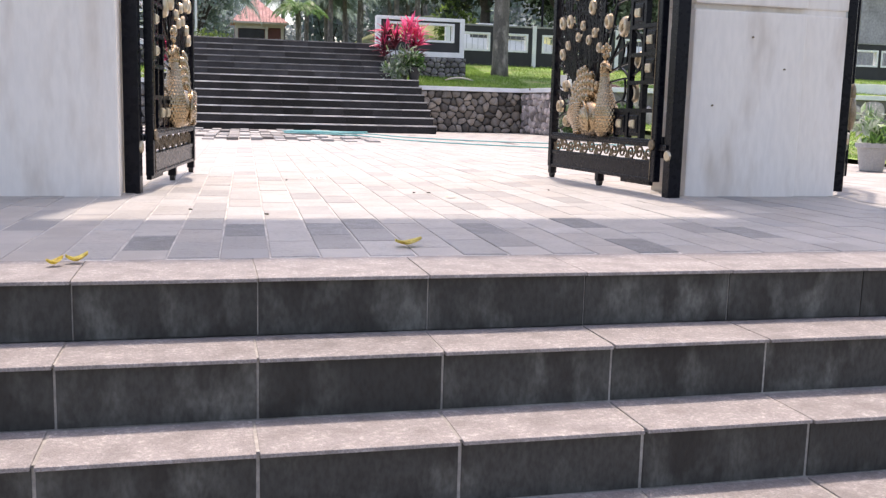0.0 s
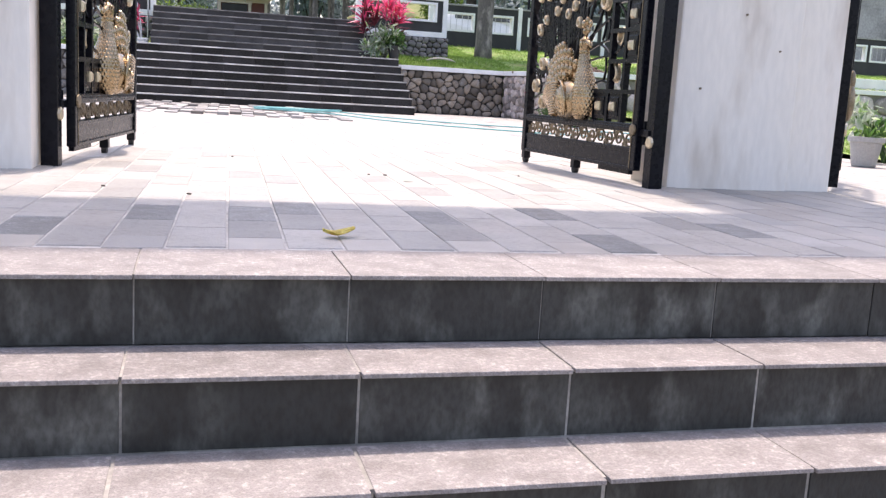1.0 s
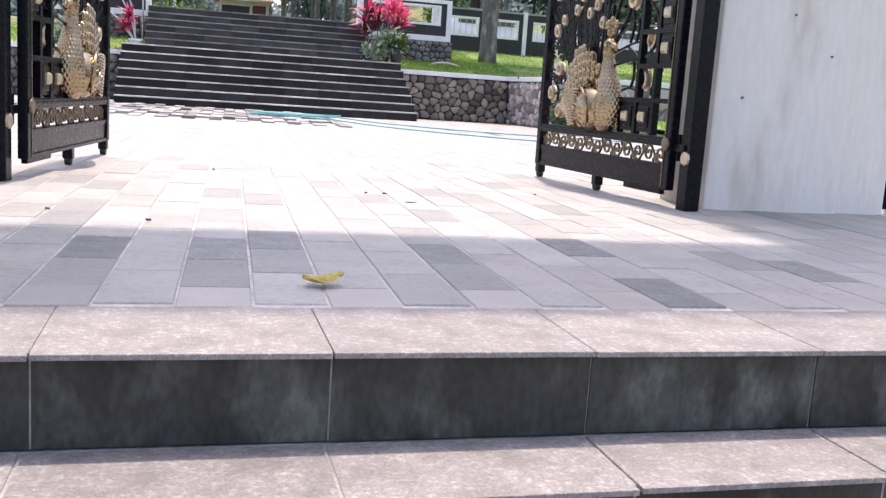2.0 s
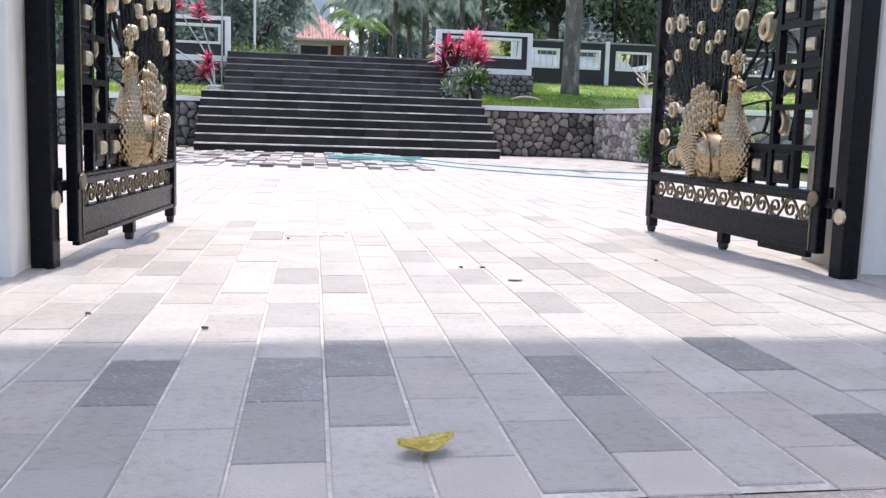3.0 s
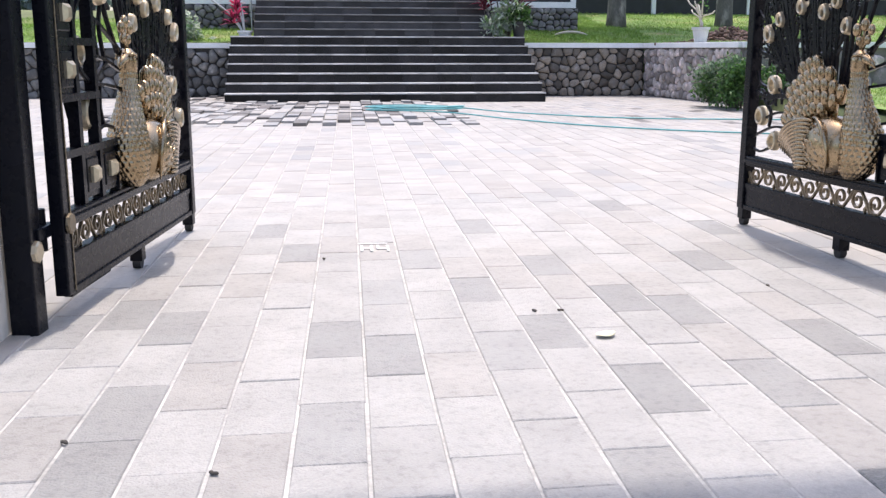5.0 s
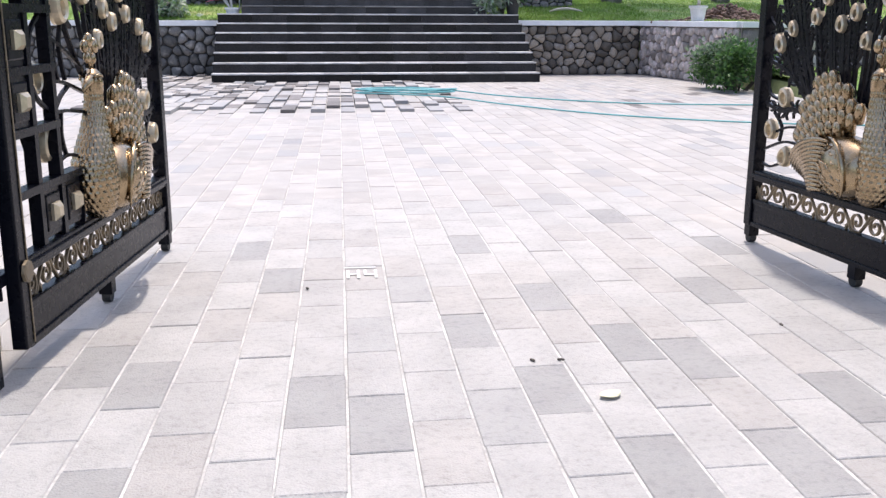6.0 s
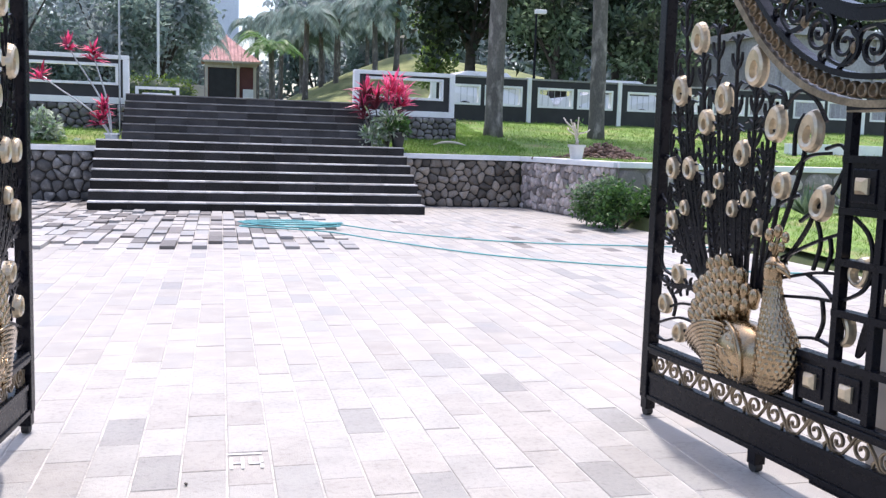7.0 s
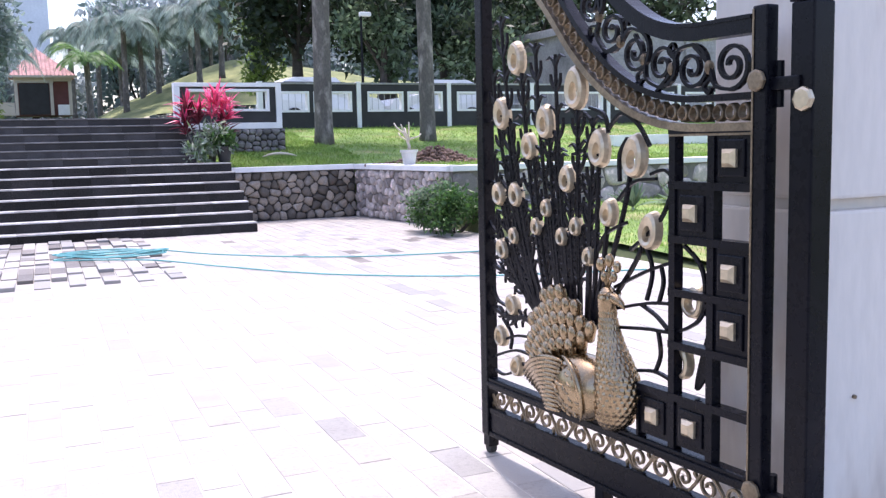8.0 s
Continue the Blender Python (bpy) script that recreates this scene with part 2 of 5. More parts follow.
def box(bm, x0, x1, y0, y1, z0, z1, bevel=0.0, mi=0, m=None):
    vs = [bm.verts.new((x, y, z)) for x in (x0, x1) for y in (y0, y1) for z in (z0, z1)]
    quads = ((0, 1, 3, 2), (4, 6, 7, 5), (0, 4, 5, 1), (2, 3, 7, 6), (0, 2, 6, 4), (1, 5, 7, 3))
    fs = [bm.faces.new([vs[i] for i in q]) for q in quads]
    for f in fs:
        f.material_index = mi
    made = vs
    if bevel:
        es = list({e for f in fs for e in f.edges})
        r = bmesh.ops.bevel(bm, geom=es, offset=bevel, segments=2, affect="EDGES", profile=0.6)
        made = list({v for f in r["faces"] for v in f.verts} | {v for v in vs if v.is_valid})
        for f in r["faces"]:
            f.material_index = mi
    if m is not None:
        for v in made:
            v.co = m @ v.co
    return bm


def boxed(*a, **k):
    return box(bmesh.new(), *a, **k)


def tube(bm, pts, radii, sides=8, mi=0, flat=1.0, cap=True):
    """A tapered tube along points; flat squeezes it along its side axis."""
    pts = [Vector(p) for p in pts]
    if isinstance(radii, (int, float)):
        radii = [radii] * len(pts)
    rings = []
    side = None
    for i, p in enumerate(pts):
        d = (pts[min(i + 1, len(pts) - 1)] - pts[max(i - 1, 0)]).normalized()
        if side is None:
            side = d.orthogonal().normalized()
        side = (side - d * side.dot(d))
        side = side.normalized() if side.length > 1e-6 else d.orthogonal().normalized()
        up = d.cross(side)
        rings.append([bm.verts.new(p + (side * math.cos(a) * flat + up * math.sin(a)) * radii[i])
                      for a in (2 * math.pi * k / sides for k in range(sides))])
    for a, b in zip(rings, rings[1:]):
        for k in range(sides):
            f = bm.faces.new((a[k], a[(k + 1) % sides], b[(k + 1) % sides], b[k]))
            f.material_index = mi
    if cap:
        for r in (rings[0], rings[-1]):
            f = bm.faces.new(r)
            f.material_index = mi
    return bm


def bezier(p0, p1, p2, p3, n=10):
    out = []
    for i in range(n + 1):
        t = i / n
        a, b, c, d = (1 - t) ** 3, 3 * t * (1 - t) ** 2, 3 * t * t * (1 - t), t ** 3
        out.append(Vector(p0) * a + Vector(p1) * b + Vector(p2) * c + Vector(p3) * d)
    return out


def lathe(bm, prof, sides=24, centre=(0, 0, 0), mi=0):
    rings = [[bm.verts.new((centre[0] + r * math.cos(2 * math.pi * k / sides), centre[1] + r * math.sin(2 * math.pi * k / sides), centre[2] + z))
              for k in range(sides)] for r, z in prof]
    for a, b in zip(rings, rings[1:]):
        for k in range(sides):
            f = bm.faces.new((a[k], a[(k + 1) % sides], b[(k + 1) % sides], b[k]))
            f.material_index = mi
    bm.faces.new(rings[0]).material_index = mi
    bm.faces.new(rings[-1]).material_index = mi
    return bm


def ball(bm, c, r, seg=14, rings=8, mi=0):
    r = r if isinstance(r, (tuple, list)) else (r, r, r)
    low, high = bm.verts.new((c[0], c[1], c[2] - r[2])), bm.verts.new((c[0], c[1], c[2] + r[2]))
    rows = []
    for i in range(1, rings):
        p = math.pi * i / rings - math.pi / 2
        rows.append([bm.verts.new((c[0] + r[0] * math.cos(p) * math.cos(2 * math.pi * k / seg), c[1] + r[1] * math.cos(p) * math.sin(2 * math.pi * k / seg), c[2] + r[2] * math.sin(p)))
                     for k in range(seg)])
    for k in range(seg):
        j = (k + 1) % seg
        bm.faces.new((low, rows[0][j], rows[0][k])).material_index = mi
        bm.faces.new((high, rows[-1][k], rows[-1][j])).material_index = mi
        for u, v in zip(rows, rows[1:]):
            bm.faces.new((u[k], u[j], v[j], v[k])).material_index = mi
    return bm


def leaf_quad(bm, p, way, side, length, width, mi=0, droop=0.0):
    """A folded, pointed leaf of four triangles-worth of faces."""
    tip = p + way * length + Vector((0, 0, -droop * length))
    mid = p + way * length * 0.45 + Vector((0, 0, -droop * length * 0.2))
    up = way.cross(side).normalized() * width * 0.18
    a, b, c = bm.verts.new(p), bm.verts.new(tip), bm.verts.new(mid - up)
    l, r = bm.verts.new(mid + side * width / 2 + up), bm.verts.new(mid - side * width / 2 + up)
    for q in ((a, c, l), (l, c, b), (a, r, c), (r, b, c)):
        bm.faces.new(q).material_index = mi


def rand_dir(rng):
    while True:
        v = Vector((rng.uniform(-1, 1), rng.uniform(-1, 1), rng.uniform(-1, 1)))
        if 0.05 < v.length < 1:
            return v.normalized()


def leaf_mesh(name, clumps, count, length, width, mats, seed, hang=0.0):
    """Many small pointed leaves, scattered through clumps of (centre, radii), denser towards their outside."""
    rng = np.random.default_rng(seed)
    vol = np.array([r[0] * r[1] * r[2] for _, r in clumps]) ** 0.7
    pick = rng.choice(len(clumps), count, p=vol / vol.sum())
    cs, rs = np.array([c for c, _ in clumps], float)[pick], np.array([r for _, r in clumps], float)[pick]
    d = rng.normal(size=(count, 3))
    d /= np.linalg.norm(d, axis=1)[:, None]
    p = cs + d * rs * (rng.random(count) ** 0.45)[:, None] * (1 + 0.22 * rng.normal(size=count))[:, None]
    a = rng.normal(size=(count, 3)) + d * 0.7
    a[:, 2] -= hang
    a /= np.linalg.norm(a, axis=1)[:, None]
    b = np.cross(a, rng.normal(size=(count, 3)))
    b /= np.linalg.norm(b, axis=1)[:, None]
    ln, wd = length * rng.uniform(0.6, 1.4, count)[:, None], width * rng.uniform(0.6, 1.4, count)[:, None]
    v = np.stack([p, p + a * ln * 0.5 + b * wd * 0.5, p + a * ln, p + a * ln * 0.5 - b * wd * 0.5], axis=1).reshape(-1, 3)
    me = bpy.data.meshes.new(name)
    me.from_pydata(v.tolist(), [], np.arange(count * 4).reshape(-1, 4).tolist())
    for m in mats:
        me.materials.append(m)
    if len(mats) > 1:
        me.polygons.foreach_set("material_index", (pick % len(mats)).astype(np.int32))
    return me


def mesh_part(name, me, parent, label=""):
    ob = new(name, me)
    ob.parent = parent
    return tagged(ob, label)


def tree(label, x, y, z, trunk_h, trunk_r, crown_r, crown_h, mats, seed, leaves=2600, leaf=0.35, category="tree"):
    rng = random.Random(seed)
    t = thing("tree", label, category, pose(x, y, z), group="trees round the grounds")
    bm = bmesh.new()
    top = Vector((rng.uniform(-0.3, 0.3), rng.uniform(-0.3, 0.3), trunk_h))
    tube(bm, bezier((0, 0, -0.2), (0.05, 0, trunk_h * 0.4), (top.x, top.y, trunk_h * 0.7), top, 8), [trunk_r * (1.25 - 0.07 * i) for i in range(9)], 10)
    clumps = []
    for i in range(9):
        a = 2 * math.pi * (i / 9) + rng.uniform(-0.3, 0.3)
        r = crown_r * rng.uniform(0.3, 0.75)
        c = Vector((r * math.cos(a), r * math.sin(a), trunk_h + crown_h * rng.uniform(0.05, 0.85)))
        tube(bm, bezier(top * 0.8, top, (c + top) / 2 + Vector((0, 0, 0.3)), c, 6), [trunk_r * (0.5 - 0.07 * k) for k in range(7)], 6)
        clumps.append((c, (crown_r * rng.uniform(0.35, 0.55), crown_r * rng.uniform(0.35, 0.55), crown_h * rng.uniform(0.22, 0.34))))
    part("trunk", bm, BARK_DARK, t, smooth=True)
    mesh_part("crown", leaf_mesh("crown", clumps, leaves, leaf, leaf * 0.5, mats, seed), t)
    return t


def frond_mesh(name, count, length, width, mat, seed, leaflets=26, droop=1.0, rise=0.9):
    """A palm head: arching ribs with leaflets along both sides."""
    rng = random.Random(seed)
    verts, faces = [], []

    def tri(a, b, c, d):
        i = len(verts)
        verts.extend([tuple(a), tuple(b), tuple(c), tuple(d)])
        faces.append((i, i + 1, i + 2, i + 3))
    for k in range(count):
        a = 2 * math.pi * k / count + rng.uniform(-0.25, 0.25)
        out = Vector((math.cos(a), math.sin(a), 0))
        lift = rng.uniform(0.15, 1.0) * rise
        ln = length * rng.uniform(0.8, 1.15)
        pts = bezier((0, 0, 0), out * ln * 0.3 + Vector((0, 0, ln * 0.35 * lift)), out * ln * 0.75 + Vector((0, 0, ln * 0.35 * lift)),
                     out * ln * rng.uniform(0.8, 1.0) + Vector((0, 0, ln * (0.25 * lift - 0.55 * droop))), leaflets)
        side = Vector((-math.sin(a), math.cos(a), 0))
        for i in range(2, leaflets):
            p, q = pts[i - 1], pts[i]
            w = width * math.sin(math.pi * min(1, 0.18 + 0.8 * i / leaflets)) * rng.uniform(0.8, 1.15)
            fwd = (q - p).normalized()
            for s in (-1, 1):
                tip = p + side * s * w * 0.75 + fwd * w * 0.6 + Vector((0, 0, -w * 0.55 * droop))
                tri(p, p + (tip - p) * 0.5 + fwd * 0.055 * length / 2, tip, p + (tip - p) * 0.5 - fwd * 0.035 * length / 2)
            tri(p + side * 0.02, q + side * 0.015, q - side * 0.015, p - side * 0.02)
    me = bpy.data.meshes.new(name)
    me.from_pydata(verts, [], faces)
    me.materials.append(mat)
    return me


def palm(label, x, y, z, height, r0, r1, head, lean=(0, 0), bark=None, group="palm trees"):
    t = thing("palm_tree", label, "palm tree", pose(x, y, z), group=group)
    bm = bmesh.new()
    n = max(8, int(height * 2.2))
    pts = bezier((0, 0, -0.15), (0, 0, height * 0.35), (lean[0] * 0.6, lean[1] * 0.6, height * 0.7), (lean[0], lean[1], height), n)
    tube(bm, pts, [(r0 + (r1 - r0) * i / n) * (1.25 if i == 0 else 1.0 + 0.035 * (i % 2)) for i in range(n + 1)], 14)
    part("trunk", bm, bark or BARK, t, smooth=True)
    ob = mesh_part("crown", head, t)
    ob.location = (lean[0], lean[1], height)
    return t


# ---- ground and terraces ----
def terrace_z(y):
    ks = ((15.0, 1.02), (19.0, 1.04), (21.0, 1.34), (23.0, 1.47), (27.0, 2.05), (45.0, 2.5), (80.0, 3.9), (200.0, 5.0), (4000.0, 5.0))
    for (a, za), (b, zb) in zip(ks, ks[1:]):
        if y <= b:
            return za + (zb - za) * max(0, (y - a) / (b - a))
    return 5.0


def in_terrace(x, y):
    return y > 18.95 or (x >= 7.12 and y > 15.45)


def right_lawn_z(x, y):
    return 0.015 + 0.3 * min(1, max(0, (y - 6) / 9))


def ground_z(x, y):
    if in_terrace(x, y):
        return terrace_z(y) - 0.12
    if y < 0.2:
        return -0.99
    if x > 6.9 and y > 4.9:
        return right_lawn_z(x, y) - 0.08
    return -0.12


def build_ground():
    xs = [-2500, -500, -120, -40, -20, -12, -8, -5, -3, -1.5, 0, 2, 4, 5.5, 6.65, 6.88, 6.95, 7.1, 7.14, 8, 10, 13, 17, 22, 30, 45, 80, 150, 500, 2500]
    ys = [-2500, -300, -60, -20, -8, -3, 0.15, 0.3, 2, 4.85, 4.95, 7, 10, 13, 15.0, 15.4, 15.5, 17, 18.9, 19.0, 21, 23, 25, 27, 31, 37, 45, 60, 80, 120, 200, 600, 2500]
    bm = bmesh.new()
    g = [[bm.verts.new((x, y, ground_z(x, y))) for y in ys] for x in xs]
    for i in range(len(xs) - 1):
        for j in range(len(ys) - 1):
            bm.faces.new((g[i][j], g[i + 1][j], g[i + 1][j + 1], g[i][j + 1]))
    tagged(part("ground", bm, EARTH), "rough grassy earth reaching to the horizon", "ground", kind="structure")


def lawn(name, label, x0, x1, y0, y1, zf, blades, seed, hole=None):
    nx, ny = int((x1 - x0) / 0.5) + 1, int((y1 - y0) / 0.4) + 1
    bm = bmesh.new()
    g = []
    for i in range(nx + 1):
        row = []
        for j in range(ny + 1):
            x, y = x0 + (x1 - x0) * i / nx, y0 + (y1 - y0) * j / ny
            edge = i in (0, nx) or j in (0, ny)
            row.append(bm.verts.new((x, y, zf(x, y) + (0 if edge else 0.05 * noise.noise((x * 0.9, y * 0.9, seed))))))
        g.append(row)
    for i in range(nx):
        for j in range(ny):
            bm.faces.new((g[i][j], g[i + 1][j], g[i + 1][j + 1], g[i][j + 1]))
    part_ob = part(name, bm, TURF, smooth=True)
    tagged(part_ob, label, "lawn", kind="structure")
    rng = np.random.default_rng(seed)
    n = blades
    bx, by = rng.uniform(x0, x1, n), rng.uniform(y0, y1, n) 
    bz = np.array([zf(a, b) + 0.05 * noise.noise((a * 0.9, b * 0.9, seed)) for a, b in zip(bx, by)])
    ang, hh, ww = rng.uniform(0, 6.283, n), rng.uniform(0.025, 0.075, n), rng.uniform(0.005, 0.010, n)
    lean = rng.normal(0, 0.05, (n, 2))
    dx, dy = np.cos(ang) * ww, np.sin(ang) * ww
    v = np.stack([np.stack([bx - dx, by - dy, bz - 0.01], 1), np.stack([bx + dx, by + dy, bz - 0.01], 1),
                  np.stack([bx + lean[:, 0], by + lean[:, 1], bz + hh], 1)], 1).reshape(-1, 3)
    me = bpy.data.meshes.new("grass")
    me.from_pydata(v.tolist(), [], np.arange(n * 3).reshape(-1, 3).tolist())
    me.materials.append(BLADE)
    tagged(new("grass", me), "short bright green grass blades on the lawn", "grass", kind="stuff")


build_ground()
lawn("lawn_right_terrace", "bright green lawn on the raised terrace beside the stairs", 3.5, 7.08, 18.95, 26.0, lambda x, y: terrace_z(y), 30000, 3)
lawn("lawn_far_right_terrace", "bright green lawn sloping up to the fence", 7.08, 24.0, 15.45, 26.0, lambda x, y: terrace_z(y), 60000, 4)
lawn("lawn_left_terrace", "bright green lawn on the raised terrace beside the stairs", -12.0, -1.25, 18.95, 24.0, lambda x, y: terrace_z(y), 30000, 5)
lawn("lawn_lower", "bright green lawn beside the paved court", 6.95, 30.0, 4.9, 15.1, right_lawn_z, 60000, 6)

# ---- gate portal ----
def pillar(name, x0, x1, label, step_at=None, front=2.80):
    t = thing(name, label, "pillar", pose(0, 0, 0), group="gate pillars")
    bm = bmesh.new()
    xs = [(x0, x1, front)] if step_at is None else [(x0, step_at, front), (step_at + 0.003, x1, front + 0.04)]
    for a, b, y in xs:
        box(bm, a, b, y, 3.28, -0.1, 1.215, 0.012)
        box(bm, a, b, y, 3.28, 1.252, 4.998, 0.012)
    box(bm, x0 + 0.015, x1 - 0.015, front + 0.05, 3.26, 1.20, 1.26)
    part("shaft", bm, PLASTER, t)
    return t


pillar("gate_pillar", 2.375, 3.54, "white plastered gate pillar with a horizontal groove", 3.2, 2.78)
pillar("gate_pillar", -2.45, -1.168, "white plastered gate pillar, slightly stained", None, 2.64)
pillar("gate_pillar", 6.6, 7.8, "white plastered outer gate pillar")
pillar("gate_pillar", -6.6, -5.4, "white plastered outer gate pillar")
bm = boxed(-6.6, 7.8, 1.70, 2.86, 5.0, 5.22, 0.015)
for a, b in ((2.375, 3.54), (-2.45, -1.168), (6.6, 7.8), (-6.6, -5.4)):
    box(bm, a, b, 2.862, 3.28, 5.0, 5.22, 0.015)
tagged(part("gate_canopy", bm, PLASTER), "white plastered canopy slab carried by the gate pillars", "canopy")
for x, z, w in ((2.535, 0.6, 0.007), (2.80, 1.05, 0.007), (3.05, 0.85, 0.006)):
    bm = bmesh.new()
    tube(bm, [(x, 2.77, z), (x, 2.785, z)], w, 8)
    tagged(part("bolt_hole", bm, BRONZE), "small rusty bolt in the white gate pillar", "bolt", group="bolts in the pillar")


# ---- gate leaf, in its own plane: x from the hinge to the free edge, y towards the passage, z up ----
LEAF_W = 1.675


def sweep(s):
    """The lower edge of the arched band over the feathers: level by the hinge, then rising to the free edge."""
    if s < 1.07:
        return 1.488 + 0.66 * max(0.0, s - 0.25) ** 2.32
    d = s - 1.07
    return 1.488 + 0.66 * 0.82 ** 2.32 + 1.17 * d - 0.85 * d * d


def bar(bm, pts, w, d, mi=0, y=0.0):
    """A flat bar of width w in the leaf's plane and depth d across it."""
    pts = [Vector((p[0], y, p[1])) for p in pts]
    rings = []
    for i, p in enumerate(pts):
        t = (pts[min(i + 1, len(pts) - 1)] - pts[max(i - 1, 0)]).normalized()
        nrm = Vector((-t.z, 0, t.x))
        wi = w[i] if isinstance(w, list) else w
        rings.append([bm.verts.new(p + nrm * a * wi / 2 + Vector((0, b * d / 2, 0))) for a, b in ((-1, -1), (1, -1), (1, 1), (-1, 1))])
    for a, b in zip(rings, rings[1:]):
        for k in range(4):
            bm.faces.new((a[k], a[(k + 1) % 4], b[(k + 1) % 4], b[k])).material_index = mi
    bm.faces.new(rings[0]).material_index = mi
    bm.faces.new(rings[-1]).material_index = mi


def smooth_line(ctrl, n=6):
    """A smooth curve through control points in the leaf's plane."""
    pts = [Vector(p) for p in ctrl]
    out = []
    for i in range(len(pts) - 1):
        p0, p1, p2, p3 = pts[max(i - 1, 0)], pts[i], pts[i + 1], pts[min(i + 2, len(pts) - 1)]
        for k in range(n):
            t = k / n
            out.append(0.5 * ((2 * p1) + (p2 - p0) * t + (2 * p0 - 5 * p1 + 4 * p2 - p3) * t * t + (3 * p1 - p0 - 3 * p2 + p3) * t ** 3))
    return out + [pts[-1]]


def spiral(cx, cz, r0, r1, a0, turns, n=22):
    out = []
    for i in range(n + 1):
        t = i / n
        a, r = a0 + turns * 2 * math.pi * t, r0 + (r1 - r0) * t
        out.append((cx + r * math.cos(a), cz + r * math.sin(a)))
    return out


def oval_ring(bm, c, rx, rz, hole, tilt, depth=0.03, n=18, lift=0.012, drop=0.08, y0=0.0):
    """A raised, egg-shaped plate with a hole."""
    ca, sa = math.cos(tilt), math.sin(tilt)

    def at(a, k, y, off=0.0):
        u, w = rx * k * math.cos(a), rz * k * math.sin(a) + off
        u *= 1 - 0.16 * math.sin(a)
        return (c[0] + u * ca - w * sa, y0 + y, c[1] + u * sa + w * ca)
    rows = [(1.0, -depth / 2), (1.0, depth * 0.1), (0.9, depth / 2 + lift * 0.6), (0.74, depth / 2 + lift), (hole + 0.08, depth / 2 + lift * 0.7), (hole, depth * 0.1), (hole, -depth / 2)]
    rings = [[bm.verts.new(at(2 * math.pi * k / n, s, y, 0 if s > hole + 0.1 else -rz * drop)) for k in range(n)] for s, y in rows]
    rings.append(rings[0])
    for a, b in zip(rings, rings[1:]):
        for k in range(n):
            bm.faces.new((a[k], a[(k + 1) % n], b[(k + 1) % n], b[k]))


def peacock_mesh():
    """Relief of a peacock sitting on the middle rail, facing the hinge."""
    bm = bmesh.new()
    y0 = 0.03
    # neck and breast: a stack of ovals covered with small scales
    spine = [(0.715, 0.362, 0.045, 0.035), (0.70, 0.395, 0.082, 0.06), (0.685, 0.45, 0.102, 0.078), (0.677, 0.51, 0.107, 0.082), (0.682, 0.57, 0.098, 0.077), (0.697, 0.63, 0.078, 0.062),
             (0.715, 0.69, 0.058, 0.048), (0.728, 0.75, 0.043, 0.037), (0.735, 0.795, 0.036, 0.032), (0.736, 0.825, 0.037, 0.034), (0.733, 0.86, 0.042, 0.037), (0.733, 0.885, 0.034, 0.03), (0.735, 0.905, 0.012, 0.012)]
    n, rings, steps_z = 120, [], 116
    z0, z1 = spine[0][1], spine[-1][1]
    for j in range(steps_z + 1):
        z = z0 + (z1 - z0) * j / steps_z
        i = min(len(spine) - 2, max(k for k in range(len(spine) - 1) if spine[k][1] <= z + 1e-9))
        f = (z - spine[i][1]) / (spine[i + 1][1] - spine[i][1])
        f = max(0.0, min(1.0, f))
        s, _, rx, ry = [p + (q - p) * f for p, q in zip(spine[i], spine[i + 1])]
        v = z / 0.0225
        ring = []
        for k in range(n):
            u = 20 * k / n + 0.5 * (int(v) % 2)
            fu, fv = (u % 1) * 2 - 1, v % 1
            rise = max(0.0, 1 - fu * fu - (1 - fv) ** 2 * 0.9) ** 0.5 * (0.0025 + 0.045 * rx) if 0.375 < z < 0.825 else 0.004
            a = 2 * math.pi * k / n
            ring.append(bm.verts.new((s + (rx * 0.95 + rise) * math.cos(a), y0 + (ry * 0.95 + rise) * math.sin(a), z)))
        rings.append(ring)
    for p, q in zip(rings, rings[1:]):
        for k in range(n):
            bm.faces.new((p[k], p[(k + 1) % n], q[(k + 1) % n], q[k]))
    bm.faces.new(rings[0])
    bm.faces.new(rings[-1])
    # head, beak, brow and crest
    tube(bm, [(0.725, y0, 0.868), (0.685, y0, 0.862), (0.655, y0, 0.848), (0.637, y0, 0.828)], [0.03, 0.021, 0.012, 0.002], 10)
    for sg in (-1, 1):
        ball(bm, (0.712, y0 + sg * 0.034, 0.868), 0.0075, 6, 5)
        tube(bm, bezier((0.69, y0 + sg * 0.026, 0.878), (0.71, y0 + sg * 0.038, 0.888), (0.73, y0 + sg * 0.04, 0.884), (0.755, y0 + sg * 0.03, 0.868), 5), [0.003, 0.005, 0.006, 0.006, 0.005, 0.003], 6)
    for s, z, r in ((0.775, 0.985, 0.03), (0.725, 1.005, 0.028), (0.68, 0.985, 0.024), (0.70, 0.945, 0.022), (0.757, 0.94, 0.022)):
        tube(bm, [(0.735, y0, 0.895), ((s + 0.735) / 2, y0, (z + 0.90) / 2), (s, y0, z)], [0.006, 0.005, 0.007], 6)
        ball(bm, (s, y0, z), (r * 0.75, r * 0.6, r), 10, 7)
    # body and folded wing
    ball(bm, (0.862, y0 + 0.008, 0.492), (0.165, 0.112, 0.132), 26, 18)
    ball(bm, (0.985, y0, 0.47), (0.24, 0.07, 0.108), 22, 14)
    for k in range(13):
        t = k / 12
        root = Vector((0.895 + 0.03 * math.sin(2.6 * t), y0 + 0.1, 0.60 - 0.205 * t))
        end = Vector((1.285 - 0.27 * t ** 1.3, y0 + 0.02, 0.462 - 0.09 * t ** 0.7))
        c1 = Vector((1.02, y0 + 0.105, 0.615 - 0.22 * t))
